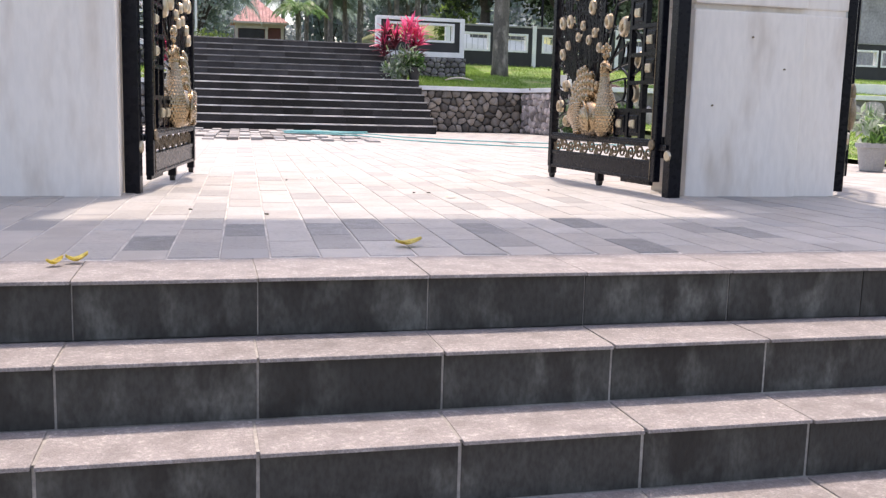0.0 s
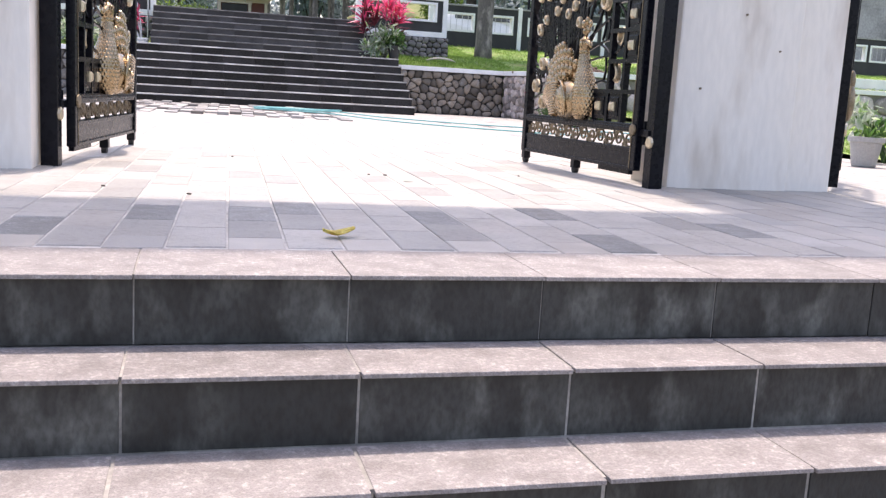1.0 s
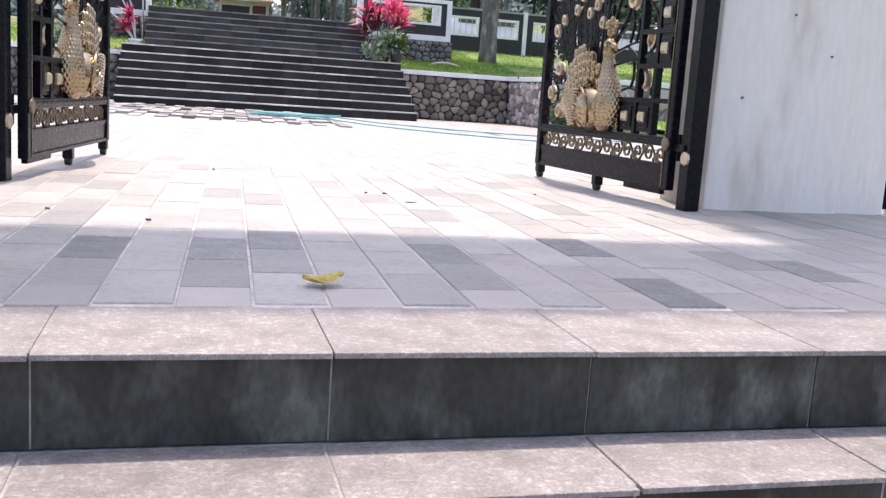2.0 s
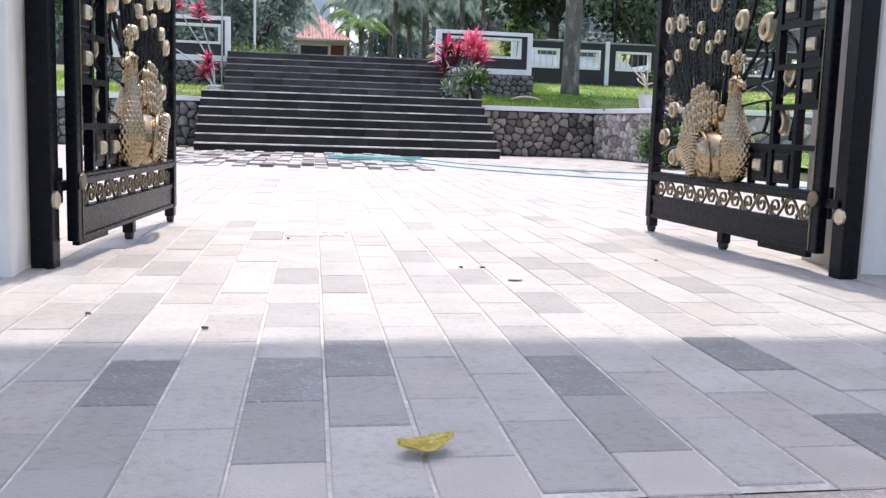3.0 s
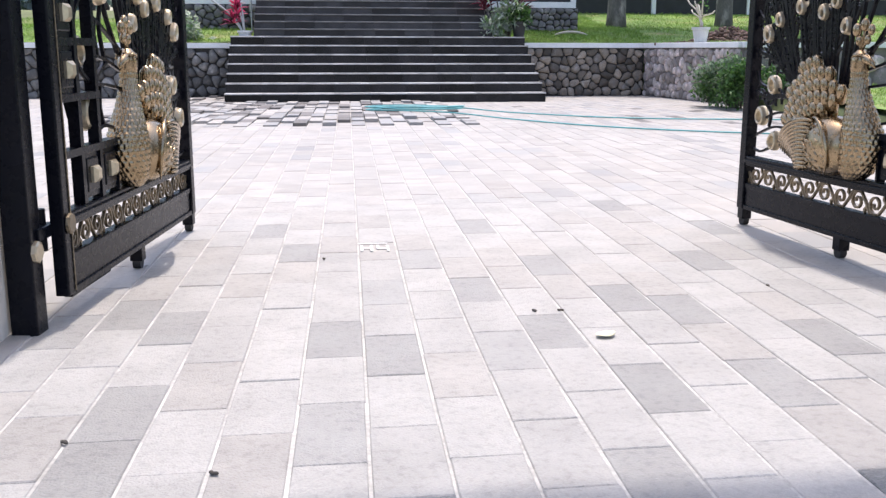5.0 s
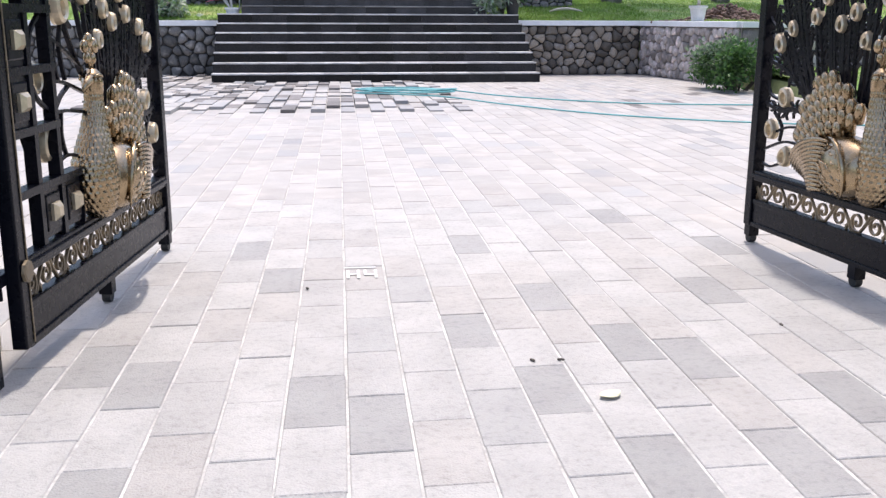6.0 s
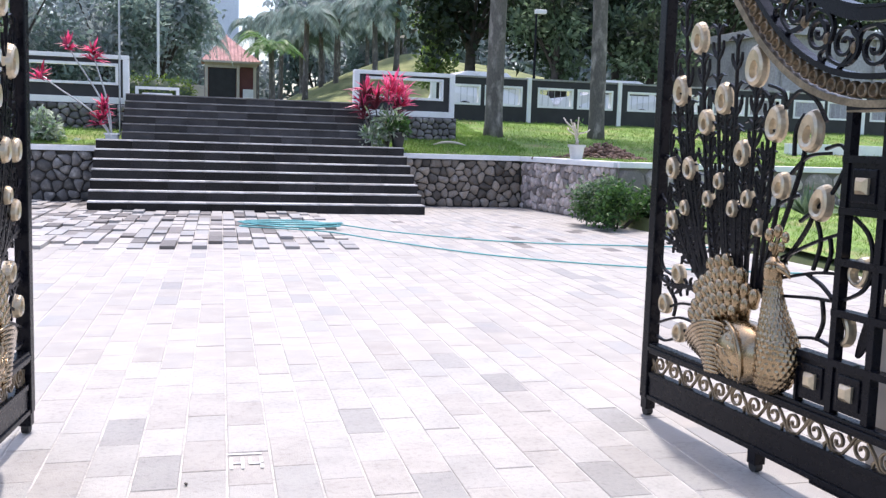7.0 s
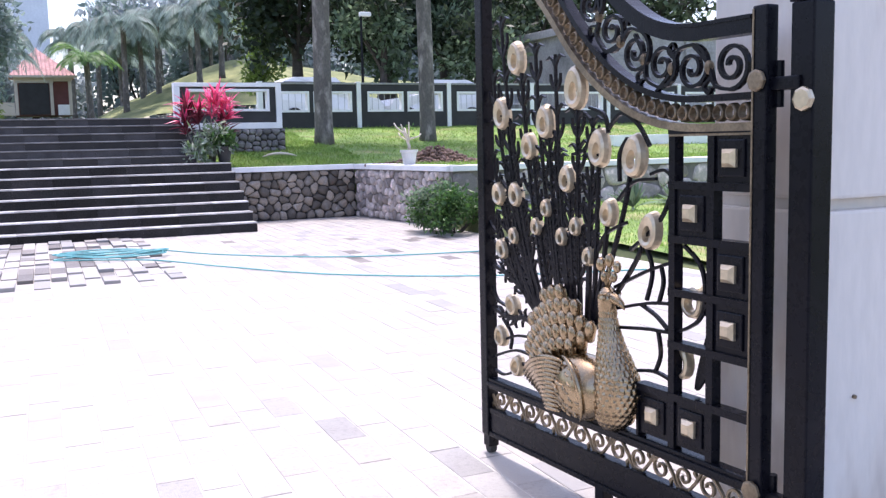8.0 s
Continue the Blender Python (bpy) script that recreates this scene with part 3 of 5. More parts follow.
        c2 = Vector((1.17 - 0.12 * t, y0 + 0.082, 0.555 - 0.18 * t))
        tube(bm, bezier(root, c1, c2, end, 12), [0.005, 0.008, 0.0105, 0.0115, 0.012, 0.0125, 0.0125, 0.0125, 0.012, 0.011, 0.009, 0.007, 0.002], 7)
    for k in range(34):
        r = random.Random(k + 40)
        u, v = (k % 5) / 2 - 1 + r.uniform(-0.2, 0.2), (k // 5) / 3 - 1 + r.uniform(-0.12, 0.12)
        lean = r.uniform(0.3, 1.3)
        c = Vector((0.868 + 0.072 * u, y0 + 0.119 - 0.012 * u * u - 0.028 * v * v, 0.495 + 0.085 * v))
        d = Vector((math.sin(lean), 0, math.cos(lean))) * 0.018
        sd = Vector((d.z, 0, -d.x)) * 0.45
        tube(bm, [c - d, c - d * 0.3 + sd, c + d * 0.4 + sd, c + d], [0.003, 0.0075, 0.0075, 0.002], 6)
    # broad crescent of the shoulder
    tube(bm, bezier(Vector((0.94, y0 + 0.075, 0.61)), Vector((0.80, y0 + 0.115, 0.645)), Vector((0.725, y0 + 0.112, 0.46)), Vector((0.80, y0 + 0.085, 0.378)), 14),
         [0.003, 0.006, 0.008, 0.010, 0.012, 0.013, 0.0135, 0.0135, 0.013, 0.012, 0.010, 0.009, 0.007, 0.005, 0.003], 10)
    # fan of overlapping tail scales, each with a raised rim; those by the body lie over those beyond
    o2 = Vector((0.952, 0.42))
    ball(bm, (1.06, y0 - 0.03, 0.625), (0.155, 0.035, 0.155), 14, 8)
    for row in range(7):
        r = 0.12 + 0.052 * row
        m = max(4, round(r * math.radians(108) / 0.054))
        for k in range(m):
            a = math.radians(-32 + 100 * (k + (0.5 if row % 2 else 0.15)) / m)
            turn = math.degrees(a) - 12
            far = 0.445 - (0.145 * (max(0, -turn) / 40) ** 1.5 + 0.12 * (max(0, turn) / 53) ** 1.5)
            p = o2 + Vector((math.sin(a), math.cos(a))) * r
            if r > far or p.y < 0.665 - (p.x - 0.85) * 0.37 or p.x < 0.81:
                continue
            up = Vector((math.sin(a), 0, math.cos(a)))
            sd = Vector((up.z, 0, -up.x))
            c = Vector((o2.x, 0, o2.y)) + up * r
            c.y = y0 + 0.05 - 0.006 * row - 0.025 * (math.degrees(a) - 20) ** 2 / 2500
            tube(bm, [c + up * h + Vector((0, dy, 0)) for h, dy in ((-0.05, -0.014), (-0.02, -0.004), (0.008, 0.0), (0.022, 0.0), (0.031, -0.003), (0.035, -0.008))], [0.018, 0.0235, 0.0245, 0.0215, 0.013, 0.003], 12)
            tube(bm, [c + up * (0.031 * math.cos(q)) + sd * (0.024 * math.sin(q)) + Vector((0, 0.014 - 0.004 * abs(math.cos(q)), 0)) for q in (-1.9, -1.4, -0.9, -0.45, 0.0, 0.45, 0.9, 1.4, 1.9)], 0.0052, 6)
    return mesh_of(bm, "peacock", GOLD, True)


EYES = [(1.37, 1.808, 0.074), (0.957, 1.66, 0.088), (1.491, 1.579, 0.075), (1.162, 1.534, 0.072), (1.282, 1.435, 0.06), (0.812, 1.426, 0.076),
        (0.609, 1.396, 0.083), (1.014, 1.304, 0.058), (1.523, 1.225, 0.055), (1.387, 1.228, 0.057), (1.155, 1.18, 0.04), (0.755, 1.182, 0.056),
        (0.525, 1.13, 0.072), (1.229, 1.099, 0.04), (0.957, 1.117, 0.04), (1.05, 1.069, 0.04), (1.402, 1.047, 0.04), (1.498, 0.981, 0.05), (0.875, 1.005, 0.04)]
SIDE_EYES = [(1.431, 0.736, 0.05, -0.5), (1.529, 0.579, 0.05, -0.2), (1.398, 0.465, 0.05, 0.3), (0.335, 0.896, 0.062, 0.5), (0.40, 0.674, 0.066, 0.2)]
# curved rods of the web between the neck and the lattice, and over it
WEB = [((0.73, 0.90), (0.55, 0.98), (0.405, 1.03)), ((0.72, 0.82), (0.54, 0.865), (0.405, 0.88)), ((0.57, 1.10), (0.52, 0.99), (0.55, 0.875)), ((0.475, 1.01), (0.462, 0.95), (0.485, 0.875)),
       ((0.71, 0.75), (0.54, 0.77), (0.41, 0.78), (0.30, 0.83), (0.25, 0.90)), ((0.58, 0.855), (0.50, 0.825), (0.44, 0.785)), ((0.49, 0.775), (0.475, 0.69), (0.505, 0.615)),
       ((0.60, 0.605), (0.50, 0.62), (0.40, 0.60)), ((0.36, 1.09), (0.29, 1.04), (0.26, 0.97), (0.265, 0.86))]
SPRAYS = [((0.77, 1.49), (0.69, 1.55), (0.60, 1.51), (0.535, 1.43)), ((0.53, 1.33), (0.45, 1.345), (0.395, 1.29)), ((0.71, 1.23), (0.62, 1.30), (0.50, 1.315)), ((0.99, 1.40), (0.91, 1.42), (0.85, 1.50)),
          ((0.70, 1.30), (0.70, 1.40), (0.655, 1.46)), ((0.83, 1.03), (0.78, 1.10), (0.66, 1.15)), ((0.88, 1.58), (0.79, 1.55), (0.765, 1.48)), ((0.64, 1.05), (0.48, 1.17), (0.40, 1.32))]


def barbs(bm, pts, first, rng, ln, step=1):
    """Curved barbs along a stem, in pairs, sweeping outwards and up."""
    for k in range(first, len(pts) - 1, step):
        p, q = pts[k - 1], pts[k]
        t = (q - p).normalized()
        nrm = Vector((-t.y, t.x))
        for sg in (1, -1):
            b = ln * rng.uniform(0.8, 1.15)
            if not 0.06 < q.x + nrm.x * sg * b * 0.6 < 1.6 or q.y + b > sweep(min(1.6, max(0.05, q.x))):
                continue
            if (k // step) % 2:
                line = ((0, 0), (0.30, 0.25), (0.62, 0.42), (1.0, 0.46))
            else:
                line = ((0, 0), (0.36, 0.16), (0.56, 0.44), (0.42, 0.78))
            bar(bm, [tuple(q + t * b * h + nrm * sg * b * w) for h, w in line], [0.007, 0.0125, 0.011, 0.003], 0.012)


def gate_leaf(m):
    g = thing("gate_leaf", "open black wrought iron gate leaf with a gold peacock and feathers", "gate", m, group="leaves of the main gate")
    top = sweep(LEAF_W) + 0.36
    part("free_stile", boxed(1.617, LEAF_W, -0.03, 0.03, 0.09, top, 0.006), IRON, g)
    part("hinge_stile", boxed(-0.014, 0.045, -0.022, 0.026, 0.09, 1.85, 0.006), IRON, g)
    part("edge_strip", boxed(0.036, 0.043, 0.0265, 0.030, 0.10, 1.84, 0.001), BRONZE, g, "dull bronze strip along the stile")
    bm = boxed(0.046, 1.616, -0.018, 0.018, 0.095, 0.224, 0.004)
    box(bm, 0.046, 1.616, -0.026, 0.026, 0.09, 0.112, 0.004)
    box(bm, 0.046, 1.616, -0.023, 0.023, 0.2, 0.226, 0.004)
    part("kick_plate", bm, IRON, g)
    bm = boxed(0.046, 1.616, -0.027, 0.027, 0.318, 0.368, 0.006)
    box(bm, 0.046, 1.616, -0.036, 0.036, 0.334, 0.352, 0.004)
    part("middle_rail", bm, IRON, g)
    # scroll band: a running wave of curls, each with a small leaf
    for k in range(13):
        s = 0.112 + k * 0.1195
        up = 1 if k % 2 else -1
        bm = bmesh.new()
        bar(bm, spiral(s, 0.271, 0.043, 0.010, math.pi * (0.62 if up > 0 else 1.38), -1.35 * up, 26), 0.0085, 0.012)
        bar(bm, [tuple(p) for p in smooth_line(((s - 0.014, 0.271 + up * 0.041), (s + 0.03, 0.271 + up * 0.043), (s + 0.062, 0.271), (s + 0.098, 0.271 - up * 0.041)), 5)], 0.0085, 0.012)
        bar(bm, [(s + 0.055, 0.271 + up * 0.015), (s + 0.068, 0.271 + up * 0.03), (s + 0.067, 0.271 + up * 0.046)], [0.006, 0.014, 0.004], 0.011)
        part("scroll", bm, BRONZE, g)
    # arched band and its rings
    ss = [0.046 + (1.616 - 0.046) * k / 34 for k in range(35)]

    def offset(d):
        out = []
        for s in ss:
            k = (sweep(s + 0.01) - sweep(s - 0.01)) / 0.02
            q = math.sqrt(1 + k * k)
            out.append((min(1.616, max(0.046, s - d * k / q)), sweep(s) + d / q))
        return out
    for d, w, th, mat, nm in ((0.0, 0.026, 0.05, BRONZE, "arch_rail"), (0.094, 0.022, 0.05, IRON, "arch_rail"), (0.305, 0.045, 0.06, IRON, "top_rail"), (0.333, 0.012, 0.072, IRON, "top_cap")):
        bm = bmesh.new()
        line = [p for p in offset(d)]
        bar(bm, [p for i, p in enumerate(line) if i == 0 or i == len(line) - 1 or (0.047 < p[0] < 1.615)], w, th)
        part(nm, bm, mat, g, "bronze lower rail of the arch" if mat is BRONZE else "")
    s = 0.085
    while s < 1.57:
        k = (sweep(s + 0.01) - sweep(s - 0.01)) / 0.02
        q = math.sqrt(1 + k * k)
        bm = bmesh.new()
        oval_ring(bm, (s - 0.047 * k / q, sweep(s) + 0.047 / q), 0.026, 0.03, 0.58, math.atan(k), 0.018, 14, drop=0.0)
        if s - 0.047 * k / q > 0.07:
            part("band_ring", bm, BRONZE, g)
        else:
            bm.free()
        s += 0.055 / q
    s, k2 = 0.15, 0
    while s < 1.5:
        k = (sweep(s + 0.01) - sweep(s - 0.01)) / 0.02
        q = math.sqrt(1 + k * k)
        cx, cz = s - 0.195 * k / q, sweep(s) + 0.195 / q
        up = 1 if k2 % 2 else -1
        tilt = math.atan(k)
        bm = bmesh.new()
        bar(bm, spiral(cx, cz, 0.077, 0.014, tilt + up * math.pi * 0.5, 1.75 * up, 34), 0.0125, 0.018)
        turned = [(cx + a * math.cos(tilt) - b * math.sin(tilt), cz + a * math.sin(tilt) + b * math.cos(tilt)) for a, b in smooth_line(((0.0, 0.077 * up), (0.07, 0.06 * up), (0.10, -0.01 * up), (0.17, -0.077 * up)), 5)]
        bar(bm, turned, 0.011, 0.017)
        turned = [(cx + a * math.cos(tilt) - b * math.sin(tilt), cz + a * math.sin(tilt) + b * math.cos(tilt)) for a, b in smooth_line(((0.085, 0.03 * up), (0.12, 0.06 * up), (0.10, 0.085 * up), (0.085, 0.065 * up)), 4)]
        bar(bm, turned, 0.009, 0.015)
        part("arch_scroll", bm, IRON, g)
        bm = bmesh.new()
        ball(bm, (cx + 0.1 * math.cos(tilt), 0.0, cz + 0.1 * math.sin(tilt)), (0.016, 0.018, 0.024), 8, 6)
        part("bud", bm, BRONZE, g)
        s += 0.185 / q
        k2 += 1
    # chequered panel of black squares beside the hinge
    cols = ((0.05, 0.215), (0.225, 0.392), (0.412, 0.578))
    rows_z = [1.390 - 0.1855 * k for k in range(6)]
    solid = {(0, 0), (0, 2), (0, 3), (1, 1), (1, 5), (2, 5)}
    bm = bmesh.new()
    for s in (0.22, 0.402):
        box(bm, s - 0.015, s + 0.015, -0.02, 0.02, 0.369, 1.485)
    box(bm, 0.574, 0.586, -0.02, 0.02, 0.369, 0.548)
    for k in range(6):
        z = 1.390 + 0.0925 - 0.1855 * k
        box(bm, 0.047, 0.416 if k < 5 else 0.586, -0.024, 0.024, z - 0.013, z + 0.013)
    part("lattice", bm, IRON, g)
    part("top_strip", boxed(0.047, 0.416, -0.022, 0.022, 1.462, 1.478), BRONZE, g)
    for c, r in sorted(solid):
        s0, s1 = cols[c]
        z = rows_z[r]
        bm = boxed(s0 + 0.006, s1 - 0.006, -0.012, 0.012, z - 0.08, z + 0.08)
        box(bm, s0 + 0.026, s1 - 0.026, -0.019, 0.019, z - 0.06, z + 0.06, 0.005)
        p = part("square_panel", bm, IRON, g)
        bm = bmesh.new()
        sc = (s0 + s1) / 2
        ring = [[bm.verts.new((sc + a * w, y, z + b * w)) for a, b in ((-1, -1), (1, -1), (1, 1), (-1, 1))] for w, y in ((0.029, 0.0195), (0.029, 0.03), (0.016, 0.044))]
        for a, b in zip(ring, ring[1:]):
            for k in range(4):
                bm.faces.new((a[k], a[(k + 1) % 4], b[(k + 1) % 4], b[k]))
        bm.faces.new(ring[-1])
        part("stud", bm, PALEGOLD, p, "gold pyramid stud")
    # feathers: a fan of barbed stems behind the tail, most of them ending in an eye
    rng = random.Random(5)
    root = Vector((0.93, 0.72))
    for s, z, r in EYES:
        e = Vector((s, z))
        d = e - root
        tilt = math.atan2(-d.x, d.y) * 0.35
        bm = bmesh.new()
        oval_ring(bm, (s, z), r * 0.70, r, 0.35, tilt, 0.02, 22, 0.02, 0.16)
        part("feather_eye", bm, PALEGOLD, g, "pale gold oval feather eye")
        bm = bmesh.new()
        start = root + Vector((max(-0.06, min(0.30, d.x * 0.5)), max(-0.02, -abs(d.x) * 0.08)))
        end = e - d.normalized() * r * 0.95
        lift = 0.5 + 0.1 * abs(d.x)
        pts = [p.xz for p in bezier((start.x, 0, start.y), (start.x + d.x * 0.26, 0, start.y + d.y * 0.34), (end.x - d.x * 0.04, 0, end.y - d.y * 0.36 * lift), (end.x, 0, end.y), 22)]
        bar(bm, [tuple(p) for p in pts], [0.0145 - 0.0002 * k for k in range(23)], 0.016)
        if s > 0.9:
            barbs(bm, pts, 8, rng, 0.092, 2)
        part("feather_stem", bm, IRON, g)
    for tx, tz in ((1.10, 1.80), (1.24, 1.86), (1.50, 2.0), (1.57, 1.76), (1.44, 1.36), (1.58, 1.40), (1.10, 1.40), (0.88, 1.30), (1.57, 1.10), (0.86, 1.54)):
        d = Vector((tx, tz)) - root
        start = root + Vector((max(-0.05, min(0.30, d.x * 0.48)), 0.0))
        bm = bmesh.new()
        pts = [p.xz for p in bezier((start.x, 0, start.y), (start.x + d.x * 0.26, 0, start.y + d.y * 0.34), (tx - d.x * 0.05, 0, tz - d.y * 0.34), (tx, 0, tz), 22)]
        bar(bm, [tuple(p) for p in pts], [0.0135 - 0.0003 * k for k in range(23)], 0.014)
        barbs(bm, pts, 9, rng, 0.088, 2)
        part("feather_stem", bm, IRON, g)
    for s, z, r, tilt in SIDE_EYES:
        bm = bmesh.new()
        oval_ring(bm, (s, z), r * 0.8, r, 0.5, tilt, 0.024, 20, 0.014, y0=-0.03 if s < 0.5 else 0.0)
        part("feather_eye", bm, PALEGOLD, g, "pale gold oval feather eye")
    for ctrl in (((1.22, 0.74), (1.34, 0.80), (1.45, 0.86), (1.60, 0.90)), ((1.25, 0.66), (1.36, 0.69), (1.46, 0.67), (1.60, 0.70))):
        bm = bmesh.new()
        pts = smooth_line(ctrl, 6)
        bar(bm, [tuple(p) for p in pts], 0.016, 0.016)
        barbs(bm, pts, 4, rng, 0.055, 2)
        part("feather_stem", bm, IRON, g)
    for ctrl in (((1.28, 0.61), (1.40, 0.60), (1.49, 0.57)), ((1.28, 0.53), (1.42, 0.53), (1.60, 0.47)), ((1.46, 0.53), (1.45, 0.60), (1.52, 0.66)), ((1.40, 0.51), (1.36, 0.48), (1.30, 0.47)), ((1.60, 0.80), (1.56, 0.74), (1.48, 0.72)),
                 ((1.43, 0.43), (1.52, 0.40), (1.60, 0.41))):
        bm = bmesh.new()
        bar(bm, [tuple(p) for p in smooth_line(ctrl, 6)], 0.011, 0.013)
        part("tendril", bm, IRON, g)
    for ctrl in WEB + SPRAYS:
        bm = bmesh.new()
        bar(bm, [tuple(p) for p in smooth_line(ctrl, 7)], 0.0115, 0.013)
        part("tendril", bm, IRON, g)
    bm = bmesh.new()
    bar(bm, [tuple(p) for p in smooth_line(((0.24, 0.86), (0.27, 0.74), (0.335, 0.585)), 8)], [0.012 + 0.05 * math.sin(math.pi * k / 16) for k in range(17)], 0.014, y=-0.04)
    part("iron_leaf", bm, IRON, g)
    mesh_part("peacock", peacock_mesh(), g, "gold painted peacock relief with scaled neck and tail")
    # casters, floor bolt and corner plates
    for s in (1.64, 0.80):
        bm = boxed(s - 0.026, s + 0.026, -0.026, 0.026, 0.036, 0.095, 0.003)
        c = part("caster_fork", bm, IRON, g)
        bm = bmesh.new()
        tube(bm, [(s, -0.016, 0.027), (s, 0.016, 0.027)], 0.026, 16)
        part("caster_wheel", bm, RUBBER, c)
    bm = boxed(0.10, 0.50, -0.04, -0.01, 0.058, 0.09, 0.004)
    part("gate_motor_arm", bm, IRON, g)
    for z, r in ((0.333, 0.036), (1.625, 0.034)):
        bm = bmesh.new()
        tube(bm, [(0.018, 0.031, z), (0.018, 0.04, z), (0.018, 0.043, z)], [r, r, r * 0.8], 8)
        part("corner_plate", bm, BRONZE, g, "dull gold octagonal corner plate")
    return g


right_leaf = gate_leaf(pose(2.175, 2.805, 0, 0, 0, 94.0))
left_leaf = copy_thing(right_leaf, pose(-1.025, 3.00, 0, 0, 0, 262.6))
left_leaf.scale = (-1, 1, 1)


def gate_post(x, y, turn, flip):
    p = thing("gate_post", "square black steel gate post with gold hinge plates beside the pillar", "gate post", pose(x, y, 0, 0, 0, turn), group="posts of the main gate")
    part("post", boxed(-0.042, 0.042, -0.044, 0.044, -0.02, 1.845, 0.006), IRON, p)
    part("cap", boxed(-0.046, 0.046, -0.048, 0.048, 1.846, 1.858, 0.003), IRON, p)
    for z in (0.268, 1.563):
        h = part("hinge_arm", boxed(*((0.0, 0.15) if flip > 0 else (-0.15, 0.0)), 0.02, 0.055, z + 0.03, z + 0.07, 0.004), IRON, p)
        bm = bmesh.new()
        tube(bm, [(-0.012 * flip, 0.044, z), (-0.012 * flip, 0.056, z), (-0.012 * flip, 0.06, z)], [0.036, 0.036, 0.028], 8)
        part("hinge_plate", bm, PALEGOLD, h, "gold octagonal hinge plate")
        bm = bmesh.new()
        tube(bm, [(0.105 * flip, 0.02, z - 0.02), (0.105 * flip, 0.02, z + 0.12)], 0.016, 10)
        part("hinge_pin", bm, IRON, h)
    return p


gate_post(2.230, 2.690, 94.0, 1)
gate_post(-1.11, 2.89, 262.6, -1)

# side gate beyond the wide pillar, seen edge on
side = thing("side_gate_leaf", "open narrow black iron side gate with a gold ornament", "gate", pose(3.60, 2.86, 0, 0, 0, 52))
part("stile", boxed(-0.03, 0.03, -0.03, 0.03, 0.03, 2.1, 0.005), IRON, side)
part("stile", boxed(0.92, 0.98, -0.03, 0.03, 0.09, 2.3, 0.005), IRON, side)
part("kick_plate", boxed(0.031, 0.919, -0.018, 0.018, 0.1, 0.2, 0.004), IRON, side)
part("rail", boxed(0.031, 0.919, -0.025, 0.025, 0.3, 0.36, 0.004), IRON, side)
part("rail", boxed(0.031, 0.919, -0.025, 0.025, 2.0, 2.06, 0.004), IRON, side)
for k in range(7):
    bm = bmesh.new()
    tube(bm, [(0.13 + 0.11 * k, 0, 0.36), (0.13 + 0.11 * k, 0, 2.0)], 0.011, 8)
    part("bar", bm, IRON, side)
bm = bmesh.new()
ball(bm, (0.40, -0.035, 0.58), (0.09, 0.035, 0.13), 16, 10)
ball(bm, (0.38, -0.035, 0.72), (0.03, 0.025, 0.07), 12, 8)
part("peacock", bm, BRONZE, side, "gold painted bird ornament", smooth=True)
bm = bmesh.new()
tube(bm, [(0.0, -0.032, 0.40), (0.0, -0.045, 0.40)], [0.045, 0.04], 8)
part("hinge_plate", bm, PALEGOLD, side)

stand = thing("a_frame_stand", "leaning black metal frame stand on the paving", "stand", pose(5.06, 3.90, 0, 0, 0, -52))
for x0, x1, y0, y1, nm in ((0, 0.0, 0, 0.42, "front_leg"), (0.6, 0.6, 0, 0.42, "front_leg"), (0, 0.0, 0.84, 0.42, "rear_leg"), (0.6, 0.6, 0.84, 0.42, "rear_leg")):
    bm = bmesh.new()
    tube(bm, [(x0, y0, 0.0), (x1, y1, 0.95)], 0.034, 4)
    part(nm, bm, IRON, stand)
part("bottom_rail", boxed(-0.02, 0.62, -0.02, 0.02, 0.02, 0.06), IRON, stand)
part("top_rail", boxed(-0.02, 0.62, 0.40, 0.44, 0.93, 0.97), IRON, stand)

# ---- grand stairs ----
SX0, SX1, SY, RISE, GO = -1.66, 4.0, 16.62, 0.166, 0.30
stairs = thing("grand_stairs", "wide flight of dark polished granite steps", "stairs", pose(0, 0, 0), kind="structure")
rng = random.Random(11)
step_meshes = {}
for k in range(13):
    low = k < 7
    x0, x1 = (SX0, SX1) if low else (-1.25, 3.44)
    rise = RISE if low else 0.15
    z1 = RISE * (k + 1) if low else RISE * 7 + 0.15 * (k - 6)
    y = SY + GO * k + (0.0 if low else 0.18)
    core = boxed(x0 + 0.01, x1 - 0.01, y + 0.025, 21.0 if k < 12 else 21.4, z1 - rise - 0.02, z1 - 0.03)
    part("step_core", core, GRANITE, stairs)
    n = 9 if low else 8
    w = (x1 - x0) / n
    for j in range(n):
        a = x0 + j * w
        key = (low, j == 0)
        if key not in step_meshes:
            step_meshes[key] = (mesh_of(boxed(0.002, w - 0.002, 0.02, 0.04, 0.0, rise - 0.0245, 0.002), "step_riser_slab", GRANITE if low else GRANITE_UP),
                                mesh_of(boxed(0.001, w - 0.001, 0.0, 0.34, -0.024, 0.0, 0.005), "step_tread_slab", GRANITE_SUNLIT if low else GRANITE_NOSE))
        for me, z in zip(step_meshes[key], (z1 - rise, z1)):
            o = new(me.name, me)
            o.parent, o.location = stairs, (a, y, z)
bm = boxed(-1.25, 3.44, 20.9, 44.0, 1.6, 2.05)
tagged(part("upper_path", bm, GRANITE_SUNLIT), "dark stone path at the head of the stairs", "path", kind="structure")
for x0, x1 in ((-1.66, -1.252), (3.442, 4.0)):
    bm = boxed(x0, x1, SY + 2.1 + 0.02, 21.0, 0.0, RISE * 7 - 0.005, 0.004)
    part("stair_cheek", bm, GRANITE, stairs)

